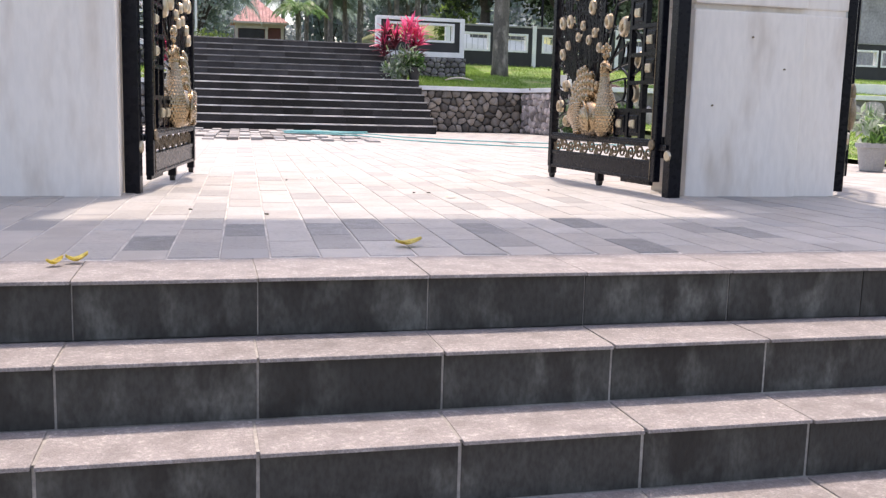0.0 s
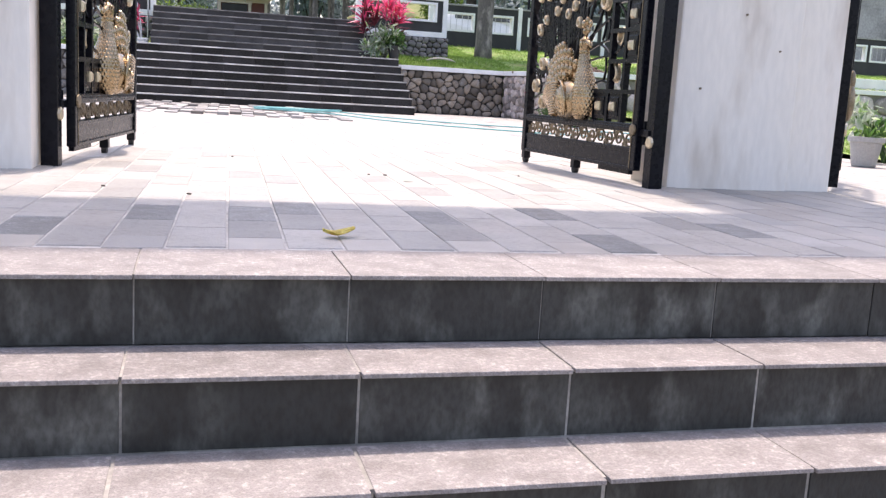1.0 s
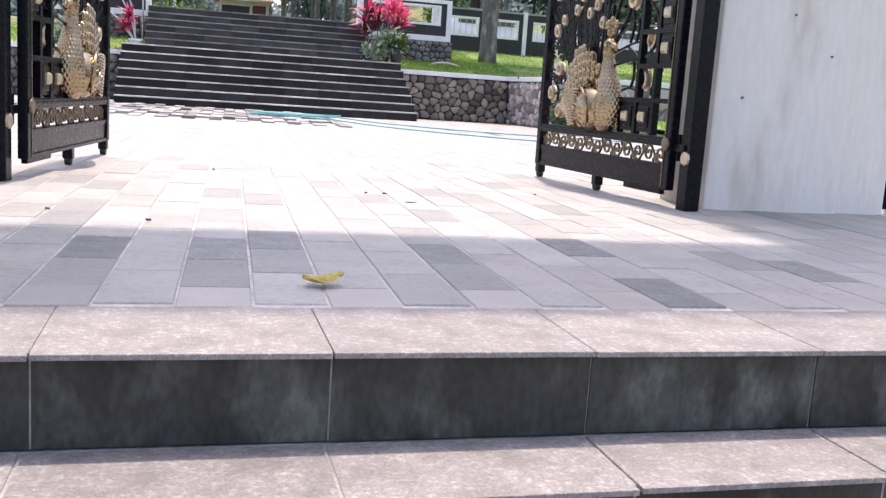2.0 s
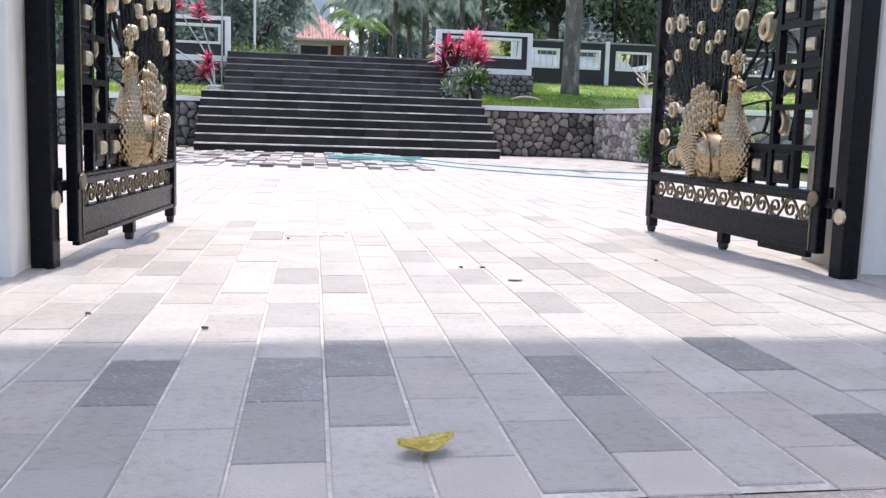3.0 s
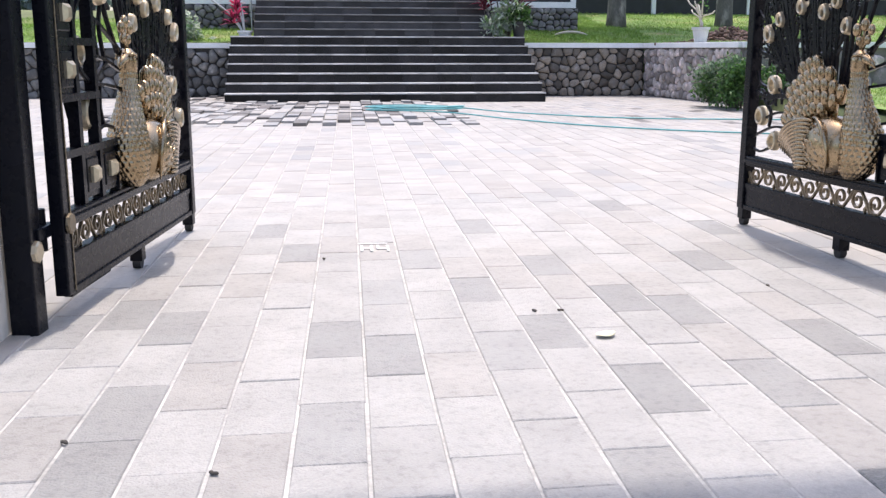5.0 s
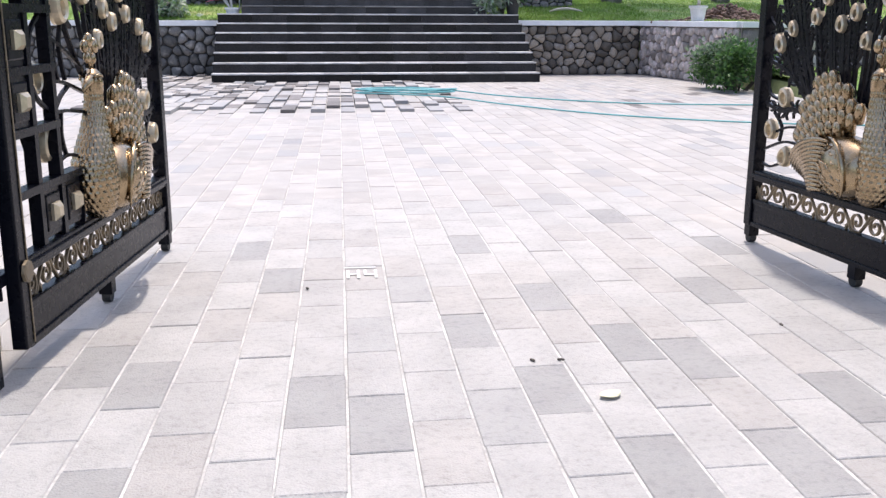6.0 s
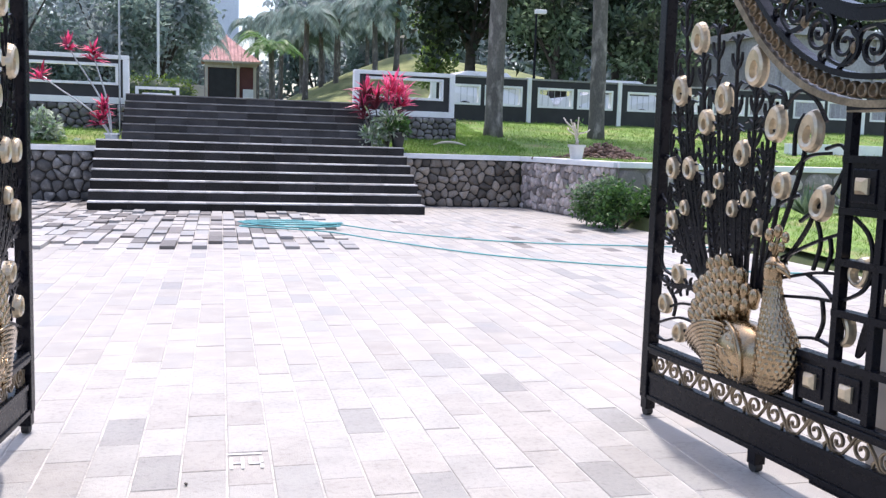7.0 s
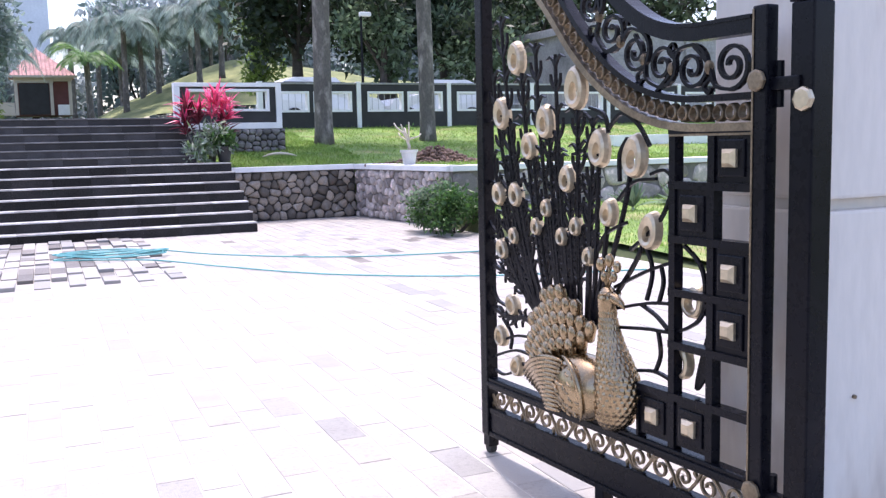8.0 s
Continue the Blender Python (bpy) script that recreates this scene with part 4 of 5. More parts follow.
# ---- retaining walls of irregular stones ----
def clip(poly, p, q):
    """Keep the part of the polygon that lies nearer to p than to q."""
    mid, d = (p + q) / 2, q - p
    out = []
    for a, b in zip(poly, poly[1:] + poly[:1]):
        da, db = (a - mid).dot(d), (b - mid).dot(d)
        if da <= 0:
            out.append(a)
        if da * db < 0:
            out.append(a + (b - a) * (da / (da - db)))
    return out


def stone_wall(name, label, p0, p1, z0, z1, cell, mats, seed, slope=0.0, thick=0.35, coping=True):
    """A wall from p0 to p1 (its outer face to the right of that way), faced with irregular stones."""
    rng = random.Random(seed)
    a, b = Vector((*p0, 0)), Vector((*p1, 0))
    ln = (b - a).length
    ux = (b - a).normalized()
    m = Matrix(((ux.x, -ux.y, 0, a.x), (ux.y, ux.x, 0, a.y), (0, 0, 1, 0), (0, 0, 0, 1)))
    w = new(name, mesh_of(boxed(0, ln, 0.0, thick, z0 - 0.15, z1), name, mats[1]))
    w.matrix_basis = m
    tagged(w, label, "wall", kind="structure")
    nx, nz = max(1, round(ln / cell)), max(1, round((z1 - z0) / (cell * 0.85)))
    pts = {}
    for i in range(-1, nx + 1):
        for j in range(-1, nz + 1):
            pts[i, j] = Vector(((i + 0.5 + (0.25 if j % 2 else -0.25) + rng.uniform(-0.42, 0.42)) * ln / nx, (j + 0.5 + rng.uniform(-0.4, 0.4)) * (z1 - z0) / nz))
    for i in range(nx):
        for j in range(nz):
            p = pts[i, j]
            poly = [Vector((max(0, p.x - 1), max(0, p.y - 1))), Vector((min(ln, p.x + 1), max(0, p.y - 1))), Vector((min(ln, p.x + 1), min(z1 - z0, p.y + 1))), Vector((max(0, p.x - 1), min(z1 - z0, p.y + 1)))]
            for di in (-2, -1, 0, 1, 2):
                for dj in (-2, -1, 0, 1, 2):
                    if (di or dj) and (i + di, j + dj) in pts:
                        poly = clip(poly, p, pts[i + di, j + dj])
            if len(poly) < 3:
                continue
            c = sum(poly, Vector((0, 0))) / len(poly)
            # cut the corners, so that the stones are rounded
            rnd = []
            for k in range(len(poly)):
                u, v, x = poly[k - 1], poly[k], poly[(k + 1) % len(poly)]
                rnd += [v + (u - v) * 0.26, v + (x - v) * 0.26]
            bulge = rng.uniform(0.03, 0.06)
            bm = bmesh.new()
            rings = []
            for k, y in ((0.95, 0.02), (0.90, -bulge * 0.6), (0.66, -bulge)):
                rings.append([bm.verts.new((c.x + (q.x - c.x) * k, y, z0 + c.y + (q.y - c.y) * k)) for q in rnd])
            for r0, r1 in zip(rings, rings[1:]):
                for k in range(len(rnd)):
                    bm.faces.new((r0[k], r0[(k + 1) % len(rnd)], r1[(k + 1) % len(rnd)], r1[k]))
            bm.faces.new(rings[-1])
            part("stone", bm, mats[0], w, smooth=True)
    if coping:
        part("coping", boxed(-0.02, ln + 0.02, -0.07, thick + 0.02, z1 + 0.003, z1 + 0.10, 0.008), WHITE, w, "white painted coping")
    return w


# the wall runs towards smaller x or nearer y with its face towards the court
stone_wall("wall_right_front", "retaining wall of dark rounded river stones with white coping", (4.02, 18.78), (6.55, 18.78), 0.0, 0.95, 0.20, (STONE, JOINT), 1)
stone_wall("wall_right_side", "retaining wall of paler split stones with white coping", (6.57, 18.75), (6.98, 15.2), 0.0, 0.95, 0.18, (STONE_SIDE, JOINT_PALE), 2)
stone_wall("wall_left_front", "retaining wall of dark rounded river stones with white coping", (-6.5, 18.78), (-1.68, 18.78), 0.0, 0.93, 0.21, (STONE_DARK, JOINT), 3)
stone_wall("wall_far_right", "retaining wall of grey stones with white coping", (7.0, 15.15), (27.0, 15.15), 0.2, 0.95, 0.5, (STONE_SIDE, JOINT_PALE), 4)
bm = boxed(14.0, 27.0, 20.4, 20.6, 1.1, 1.52, 0.01)
tagged(part("kerb", bm, WHITE), "low white painted kerb wall on the upper lawn", "kerb", kind="structure")


# ---- framed screen walls at the head of the stairs ----
def screen_wall(x0, x1, y, z0, z1, inner, hole, label):
    t = thing("screen_wall", label, "screen wall", pose(0, y, 0), group="screen walls at the stairs")
    bw = 0.12
    bm = boxed(x0, x1, 0, 0.22, z1 - 0.085, z1, 0.006)
    box(bm, x0, x1, 0, 0.22, z0, z0 + 0.13, 0.006)
    box(bm, x0, x0 + bw, 0, 0.22, z0 + 0.131, z1 - 0.086, 0.006)
    box(bm, x1 - bw, x1, 0, 0.22, z0 + 0.131, z1 - 0.086, 0.006)
    part("white_border", bm, WHITE, t, "thick white painted border")
    hx0, hx1, hz0, hz1 = hole
    a, b, c, d = x0 + bw + 0.002, x1 - bw - 0.002, z0 + 0.132, z1 - 0.087
    bm = boxed(a, b, 0.05, 0.17, c, hz0)
    box(bm, a, b, 0.05, 0.17, hz1, d)
    box(bm, a, hx0, 0.05, 0.17, hz0, hz1)
    box(bm, hx1, b, 0.05, 0.17, hz0, hz1)
    part("panel", bm, BLACKPAINT, t, "black painted panel")
    w = 0.055
    bm = boxed(hx0, hx1, 0.02, 0.20, hz0 + 0.001, hz0 + w, 0.004)
    box(bm, hx0, hx1, 0.02, 0.20, hz1 - w, hz1 - 0.001, 0.004)
    box(bm, hx0 + 0.001, hx0 + w, 0.02, 0.20, hz0 + w + 0.001, hz1 - w - 0.001, 0.004)
    box(bm, hx1 - w, hx1 - 0.001, 0.02, 0.20, hz0 + w + 0.001, hz1 - w - 0.001, 0.004)
    part("opening_border", bm, WHITE, t, "white border round the opening")
    return t


screen_wall(3.46, 5.75, 21.1, 1.83, 2.81, None, (3.72, 5.49, 2.20, 2.68), "black screen wall with white border and framed opening")
screen_wall(-3.75, -1.22, 21.1, 1.86, 2.85, None, (-3.45, -1.43, 2.24, 2.68), "black screen wall with white border and framed opening")
for x0, x1, seed in ((3.46, 5.8, 5), (-3.9, -1.27, 6)):
    stone_wall("wall_base_%s" % ("right" if x0 > 0 else "left"), "low stone base under the screen wall", (x0, 21.1), (x1, 21.1), 1.28, 1.825 if x0 > 0 else 1.855, 0.17, (STONE_DARK, JOINT), seed, coping=False)


# ---- fence with framed openings ----
def fence_bay(x, y, z, m=None):
    f = thing("fence_bay", "dark fence wall with two white-framed openings", "fence", pose(x, y, z), group="fence bays")
    holes = ((0.32, 1.42), (1.54, 2.66))
    z0, z1, top = 0.26, 0.83, 1.02
    bm = boxed(0.13, 2.79, 0, 0.15, -0.25, z0)
    box(bm, 0.13, 2.79, 0, 0.15, z1, top)
    for a, b in ((0.13, 0.32), (1.42, 1.54), (2.66, 2.79)):
        box(bm, a, b, 0, 0.15, z0, z1)
    part("panel", bm, BLACKPAINT, f)
    part("cap", boxed(0.13, 2.79, -0.03, 0.18, top + 0.001, top + 0.05), GREYWALL, f)
    for a, b in holes:
        bm = boxed(a, b, -0.02, 0.17, z0 + 0.001, z0 + 0.06)
        box(bm, a, b, -0.02, 0.17, z1 - 0.06, z1 - 0.001)
        box(bm, a + 0.001, a + 0.06, -0.02, 0.17, z0 + 0.061, z1 - 0.061)
        box(bm, b - 0.06, b - 0.001, -0.02, 0.17, z0 + 0.061, z1 - 0.061)
        o = part("opening_border", bm, WHITE, f)
        bm = bmesh.new()
        for k in range(1, 6):
            xx = a + (b - a) * k / 6
            tube(bm, [(xx, 0.09, z0 + 0.05), (xx, 0.09, z1 - 0.05)], 0.008, 6)
        part("grille", bm, METAL, o)
    part("post", boxed(0.0, 0.128, -0.03, 0.18, -0.25, 1.09, 0.006), WHITE, f, "white fence post")
    return f


bay = fence_bay(6.47, 26.0, 2.08)
for k in range(1, 6):
    copy_thing(bay, pose(6.47 + 2.8 * k, 26.0, 2.08))

# ---- plants ----
def rosette(bm, c, n, length, width, rng, up=0.6, droop=0.35, mi=None):
    for k in range(n):
        a = rng.uniform(0, 6.283)
        e = rng.uniform(0.0, 1.35)
        way = Vector((math.cos(a) * math.cos(e), math.sin(a) * math.cos(e), math.sin(e) * up + 0.1)).normalized()
        sd = way.cross(Vector((0, 0, 1))).normalized()
        leaf_quad(bm, Vector(c), way, sd, length * rng.uniform(0.7, 1.15), width * rng.uniform(0.8, 1.2), (mi if mi is not None else (1 if rng.random() < 0.3 else 0)), droop * math.cos(e))


def plant_part(name, bm, mats, parent, label=""):
    me = bpy.data.meshes.new(name)
    bm.to_mesh(me)
    bm.free()
    for m in mats:
        me.materials.append(m)
    return mesh_part(name, me, parent, label)


def pot(parent, r, h, mat, name="pot"):
    bm = bmesh.new()
    lathe(bm, [(r * 0.66, 0), (r * 0.70, 0.01), (r * 0.92, h * 0.82), (r * 1.06, h * 0.84), (r * 1.06, h), (r * 0.93, h), (r * 0.88, h * 0.86), (0.01, h * 0.85)], 24)
    o = part(name, bm, mat, parent, smooth=False)
    bm = bmesh.new()
    lathe(bm, [(r * 0.86, h * 0.852), (r * 0.8, h * 0.90), (0.01, h * 0.91)], 16)
    part("soil", bm, SOIL, o)
    return o


# potted red cordylines on the stair shoulder
rng = random.Random(21)
ZL = RISE * 7
c = thing("red_cordyline", "tall red cordyline clump with pink leaves beside the stairs", "plant", pose(3.74, 19.3, ZL), group="red cordylines")
for hx, hy, hz, pale in ((-0.34, 0.05, 1.12, 0), (-0.40, 0.0, 0.80, 0), (-0.16, -0.05, 0.98, 0), (0.24, 0.0, 1.30, 1), (0.10, -0.05, 1.14, 1), (0.42, 0.05, 1.08, 1), (0.34, 0.05, 0.80, 0)):
    bm = bmesh.new()
    tube(bm, bezier((hx * 0.3, hy * 0.3, -0.02), (hx * 0.4, hy, hz * 0.4), (hx, hy, hz * 0.6), (hx, hy, hz), 6), [0.02, 0.018, 0.016, 0.015, 0.014, 0.012, 0.01], 6)
    st = part("stem", bm, BARK, c, smooth=True)
    bm = bmesh.new()
    for j in range(3):
        rosette(bm, (hx, hy, hz - 0.13 * j), 13, 0.44, 0.06, rng, 1.05, 0.3, 0 if pale or j == 0 else 1)
    plant_part("leaves", bm, (LEAF_PINK if pale else LEAF_RED, LEAF_DARKRED), st)
c = thing("variegated_shrub", "pale variegated shrub under the red cordylines", "plant", pose(3.80, 19.0, ZL - 0.02))
mesh_part("foliage", leaf_mesh("foliage", [((0.05, 0, 0.45), (0.26, 0.2, 0.3)), ((-0.3, 0.05, 0.2), (0.2, 0.2, 0.25))], 620, 0.18, 0.045, [LEAF_PALE, LEAF_PALE], 31), c)
c = thing("potted_plant", "green leafy plant in a black pot on the stair shoulder", "potted plant", pose(3.98, 18.92, ZL))
pot(c, 0.15, 0.30, BLACKPOT)
mesh_part("foliage", leaf_mesh("foliage", [((0, 0, 0.42), (0.2, 0.2, 0.16))], 260, 0.15, 0.05, [LEAF_BUSH], 32), c)
c = thing("tall_cordyline", "lanky red cordyline with bare leaning stems", "plant", pose(-1.45, 19.25, 1.05), group="red cordylines")
for hx, hy, hz, n in ((-0.74, 0.0, 1.80, 2), (-0.31, 0.0, 1.72, 3), (-1.22, 0.0, 1.25, 2), (-0.12, 0.0, 0.72, 3), (-0.2, -0.05, 0.45, 2)):
    bm = bmesh.new()
    tube(bm, bezier((0, 0, -0.03), (0.05, hy, hz * 0.45), (hx * 0.6, hy, hz * 0.65), (hx, hy, hz), 9), [0.017] * 6 + [0.014] * 4, 6)
    st = part("stem", bm, METAL, c, "pale grey bare stem", smooth=True)
    bm = bmesh.new()
    for j in range(n):
        rosette(bm, (hx, hy, hz - 0.09 * j), 13, 0.30, 0.06, rng, 1.0, 0.3)
    plant_part("leaves", bm, (LEAF_RED, LEAF_DARKRED), st)
c = thing("white_pot", "small pale stone pot beside the cordyline", "pot", pose(-1.42, 19.05, 1.05))
pot(c, 0.14, 0.22, WHITE)
c = thing("variegated_shrub", "round shrub with white-edged green leaves", "plant", pose(-2.72, 19.35, 1.06))
mesh_part("foliage", leaf_mesh("foliage", [((0, 0, 0.25), (0.38, 0.3, 0.28))], 700, 0.16, 0.07, [LEAF_PALE, LEAF_BUSH], 33), c)
c = thing("thin_pole", "thin grey metal pole beside the stairs", "pole", pose(-1.36, 20.4, 1.1))
bm = bmesh.new()
tube(bm, [(0, 0, 0), (0, 0, 5.0)], 0.02, 8)
part("shaft", bm, METAL, c)

# big bush at the wall's end
c = thing("bush", "dense dark green bush growing against the retaining wall", "bush", pose(6.62, 14.35, 0.0))
rngb = random.Random(8)
cl = [((rngb.uniform(-0.5, 0.45), rngb.uniform(-0.6, 0.6), rngb.uniform(0.2, 0.68)), (rngb.uniform(0.18, 0.32), rngb.uniform(0.2, 0.35), rngb.uniform(0.16, 0.26))) for _ in range(18)]
mesh_part("foliage", leaf_mesh("foliage", cl, 5200, 0.085, 0.04, [LEAF_BUSH, LEAF_BUSH, LEAF_MID], 34), c)
bm = bmesh.new()
for cc, rr in cl:
    tube(bm, [(cc[0] * 0.2, cc[1] * 0.2, -0.02), (cc[0] * 0.7, cc[1] * 0.7, cc[2] * 0.6), cc], [0.02, 0.014, 0.006], 5)
part("branches", bm, BARK_DARK, c)

# bonsai in a white pot on the wall, soil heap, fallen branch
c = thing("bonsai", "small bare frangipani bonsai in a grey-white pot on the coping", "potted plant", pose(6.94, 16.85, 1.053))
pot(c, 0.16, 0.27, POT_PALE)
bm = bmesh.new()
rngb = random.Random(3)
tube(bm, bezier((0, 0, 0.28), (0.05, 0, 0.36), (-0.08, 0.02, 0.42), (0.0, 0, 0.5), 5), [0.035, 0.03, 0.027, 0.024, 0.02, 0.018], 8)
for k in range(9):
    a = rngb.uniform(0, 6.28)
    p = Vector((0, 0, rngb.uniform(0.4, 0.5)))
    q = p + Vector((math.cos(a) * rngb.uniform(0.2, 0.42), math.sin(a) * 0.2, rngb.uniform(0.08, 0.3)))
    tube(bm, bezier(p, p + Vector((0, 0, 0.05)), q - Vector((0, 0, 0.08)), q, 4), [0.02, 0.017, 0.015, 0.013, 0.012], 6)
part("trunk", bm, CREAM, c, "pale gnarled bare branches", smooth=True)
mesh_part("leaves", leaf_mesh("leaves", [((0, 0, 0.6), (0.25, 0.2, 0.12))], 22, 0.07, 0.03, [LEAF_BUSH], 35), c)

bm = bmesh.new()
rngb = random.Random(9)
for k in range(620):
    u, v = rngb.gauss(0, 0.5), rngb.gauss(0, 0.3)
    hgt = 0.36 * math.exp(-(u * u) / 0.4 - (v * v) / 0.14)
    ball(bm, (u, v, hgt * rngb.uniform(0.4, 1.0)), (rngb.uniform(0.02, 0.06), rngb.uniform(0.02, 0.05), rngb.uniform(0.015, 0.04)), 6, 4)
o = part("soil_heap", bm, SOIL, smooth=True)
o.location = (8.15, 18.3, 1.03)
tagged(o, "loose heap of reddish brown soil on the lawn", "soil heap", kind="stuff")
bm = bmesh.new()
tube(bm, bezier((0, 0, 0.03), (0.25, 0.05, 0.12), (0.5, -0.02, 0.1), (0.75, 0.1, 0.03), 8), [0.012, 0.02, 0.028, 0.03, 0.03, 0.028, 0.024, 0.018, 0.01], 6)
o = part("fallen_frond", bm, CREAM, smooth=True)
o.location = (5.0, 20.0, 1.2)
tagged(o, "dry pale fallen palm frond stem on the grass", "branch")

# grey pots with plants by the side gate
for x, y, seed in ((6.02, 5.62, 41), (6.40, 5.40, 42), (7.0, 6.2, 43)):
    c = thing("potted_plant", "young strap-leaved plant in a grey plastic pot", "potted plant", pose(x, y, 0.004), group="pots by the side gate")
    pot(c, 0.165, 0.29, POT)
    bm = bmesh.new()
    rngb = random.Random(seed)
    rosette(bm, (0, 0, 0.25), 11, 0.24, 0.035, rngb, 1.3, 0.25, 0)
    plant_part("leaves", bm, (LEAF_BUSH,), c)
c = thing("pale_flower_plant", "pale leaved plant rising behind the pots", "plant", pose(6.55, 6.3, 0.0))
mesh_part("foliage", leaf_mesh("foliage", [((-0.1, 0, 0.52), (0.12, 0.12, 0.14)), ((0.1, 0, 0.25), (0.2, 0.2, 0.2))], 190, 0.16, 0.05, [LEAF_PALE, LEAF_BUSH], 44), c)
for k in range(9):
    c = thing("agave", "spiky green agave on the lawn by the wall", "plant", pose(9.6 + 1.15 * k, 13.6 + 0.4 * math.sin(k * 2.1), 0.28), group="agaves along the far wall")
    bm = bmesh.new()
    rosette(bm, (0, 0, 0.02), 26, 0.55, 0.09, random.Random(60 + k), 1.3, 0.2, 0)
    plant_part("leaves", bm, (LEAF_MID,), c)

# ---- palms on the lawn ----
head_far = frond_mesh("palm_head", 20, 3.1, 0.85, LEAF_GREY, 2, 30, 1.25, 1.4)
head_bright = frond_mesh("bright_palm_head", 20, 2.2, 0.65, LEAF_BRIGHT, 3, 26, 0.85, 1.7)
head_near = frond_mesh("near_palm_head", 16, 3.2, 0.9, LEAF_MID, 4, 30, 1.0)
palm("tall palm with a smooth grey trunk on the lawn", 7.18, 22.6, 1.44, 9.5, 0.22, 0.17, head_near, (0.15, 0.0))
palm("tall palm with a mottled grey trunk on the lawn", 10.0, 22.8, 1.44, 9.0, 0.20, 0.15, head_near, (-0.15, 0.1))

# ---- distance: hedge, low fence, flagpole, house, tower, hill, trees ----
c = thing("hedge", "row of rounded clipped light green hedge balls", "hedge", pose(-1.0, 35.0, 2.2))
for k, (x, r) in enumerate(((-0.75, 0.55), (0.05, 0.62), (0.75, 0.5))):
    bm = bmesh.new()
    ball(bm, (x, 0, 0.45), (r * 0.86, r * 0.86, r * 0.78), 16, 10)
    core = part("hedge_ball", bm, LEAF_MID, c, smooth=True)
    mesh_part("leaves", leaf_mesh("leaves", [((x, 0, 0.45), (r, r, r * 0.95))], 1300, 0.11, 0.06, [LEAF_LIGHT], 70 + k), core)
c = thing("low_fence", "low white fence panel with a framed opening", "fence", pose(-1.5, 30.0, 2.12))
bm = boxed(0, 1.25, 0, 0.12, 0.0, 0.08)
box(bm, 0, 1.25, 0, 0.12, 0.44, 0.52)
box(bm, 0, 0.09, 0, 0.12, 0.081, 0.439)
box(bm, 1.16, 1.25, 0, 0.12, 0.081, 0.439)
part("border", bm, WHITE, c)
bm = boxed(0.2, 1.05, 0.03, 0.09, 0.28, 0.34)
box(bm, 0.2, 0.26, 0.03, 0.09, 0.081, 0.279)
box(bm, 0.99, 1.05, 0.03, 0.09, 0.081, 0.279)
part("inner_frame", bm, WHITE, c)
c = thing("flagpole", "tall thin white flagpole", "flagpole", pose(-1.08, 40.0, 2.3))
bm = bmesh.new()
tube(bm, [(0, 0, 0), (0, 0, 5), (0, 0, 11)], [0.055, 0.05, 0.035], 10)
part("shaft", bm, WHITE, c)
bm = bmesh.new()
lathe(bm, [(0.3, 0), (0.3, 0.3), (0.2, 0.32), (0.2, 0.5), (0.06, 0.52)], 16)
part("base", bm, WHITE, c)


def gatehouse(x, y, z):
    h = thing("guard_house", "small cream guard house with a red hipped roof", "house", pose(x, y, z))
    part("wall", boxed(-1.55, 0.35, -1.5, -1.35, 0, 1.02), MAROON, h, "maroon lower wall")
    part("wall", boxed(-1.55, 1.55, -1.36, 1.5, 0.0, 2.3), MAROON, h)
    part("fascia", boxed(-1.6, 0.55, -1.58, -1.37, 1.9, 2.32), CREAM, h, "cream fascia panel")
    part("fascia", boxed(0.56, 1.6, -1.58, -1.37, 2.0, 2.32), CREAM, h)
    for xx in (-1.5, 0.42, 1.45):
        part("column", boxed(xx - 0.09, xx + 0.09, -1.62, -1.5, 0, 1.9 if xx < 1 else 2.0, 0.01), CREAM, h)
    part("planter", boxed(-2.6, -1.62, -1.6, -1.2, 0.0, 0.75, 0.02), CREAM, h)
    part("planter", boxed(0.72, 1.36, -1.72, -1.62, 0.0, 0.62, 0.02), WHITE, h)
    bm = boxed(-1.35, 0.28, -1.54, -1.37, 0.05, 1.85, 0.01)
    part("door", bm, BLACKPAINT, h)
    bm = bmesh.new()
    e, rz, ez = 1.85, 4.05, 2.3
    ap = bm.verts.new((-0.25, 0, rz))
    base = [bm.verts.new(p) for p in ((-e, -e, ez), (e, -e, ez), (e, e, ez), (-e, e, ez))]
    for k in range(4):
        bm.faces.new((base[k], base[(k + 1) % 4], ap))
    bm.faces.new(base)
    roof = part("roof", bm, ROOF, h, "red tiled hipped roof")
    for k in range(17):
        u = -1 + 2 * (k + 0.5) / 17
        bm = bmesh.new()
        a = Vector((u * e, -e, ez + 0.03))
        # a rib runs up the slope until it meets the hip
        t = 1 - abs(u + 0.135 * (1 - abs(u)))
        b = Vector((u * e, -e + e * t, ez + (rz - ez) * t + 0.03))
        tube(bm, [a, b], 0.035, 6)
        part("roof_course", bm, ROOF, roof)
    part("eave", boxed(-e - 0.03, e + 0.03, -e - 0.05, -e + 0.02, ez - 0.1, ez + 0.02), CREAM, h)
    return h


gatehouse(2.78, 63.5, 3.52)
bm = boxed(-2.6, 2.6, -2, 2, 0, 20, 0.05)
box(bm, -2.75, 2.75, -2.15, 2.15, 19.6, 19.9)
o = part("tower", bm, TOWER)
o.location = (3.7, 120.0, 4.0)
tagged(o, "plain pale white concrete tower block", "tower")

# grassy mound
bm = bmesh.new()
g = []
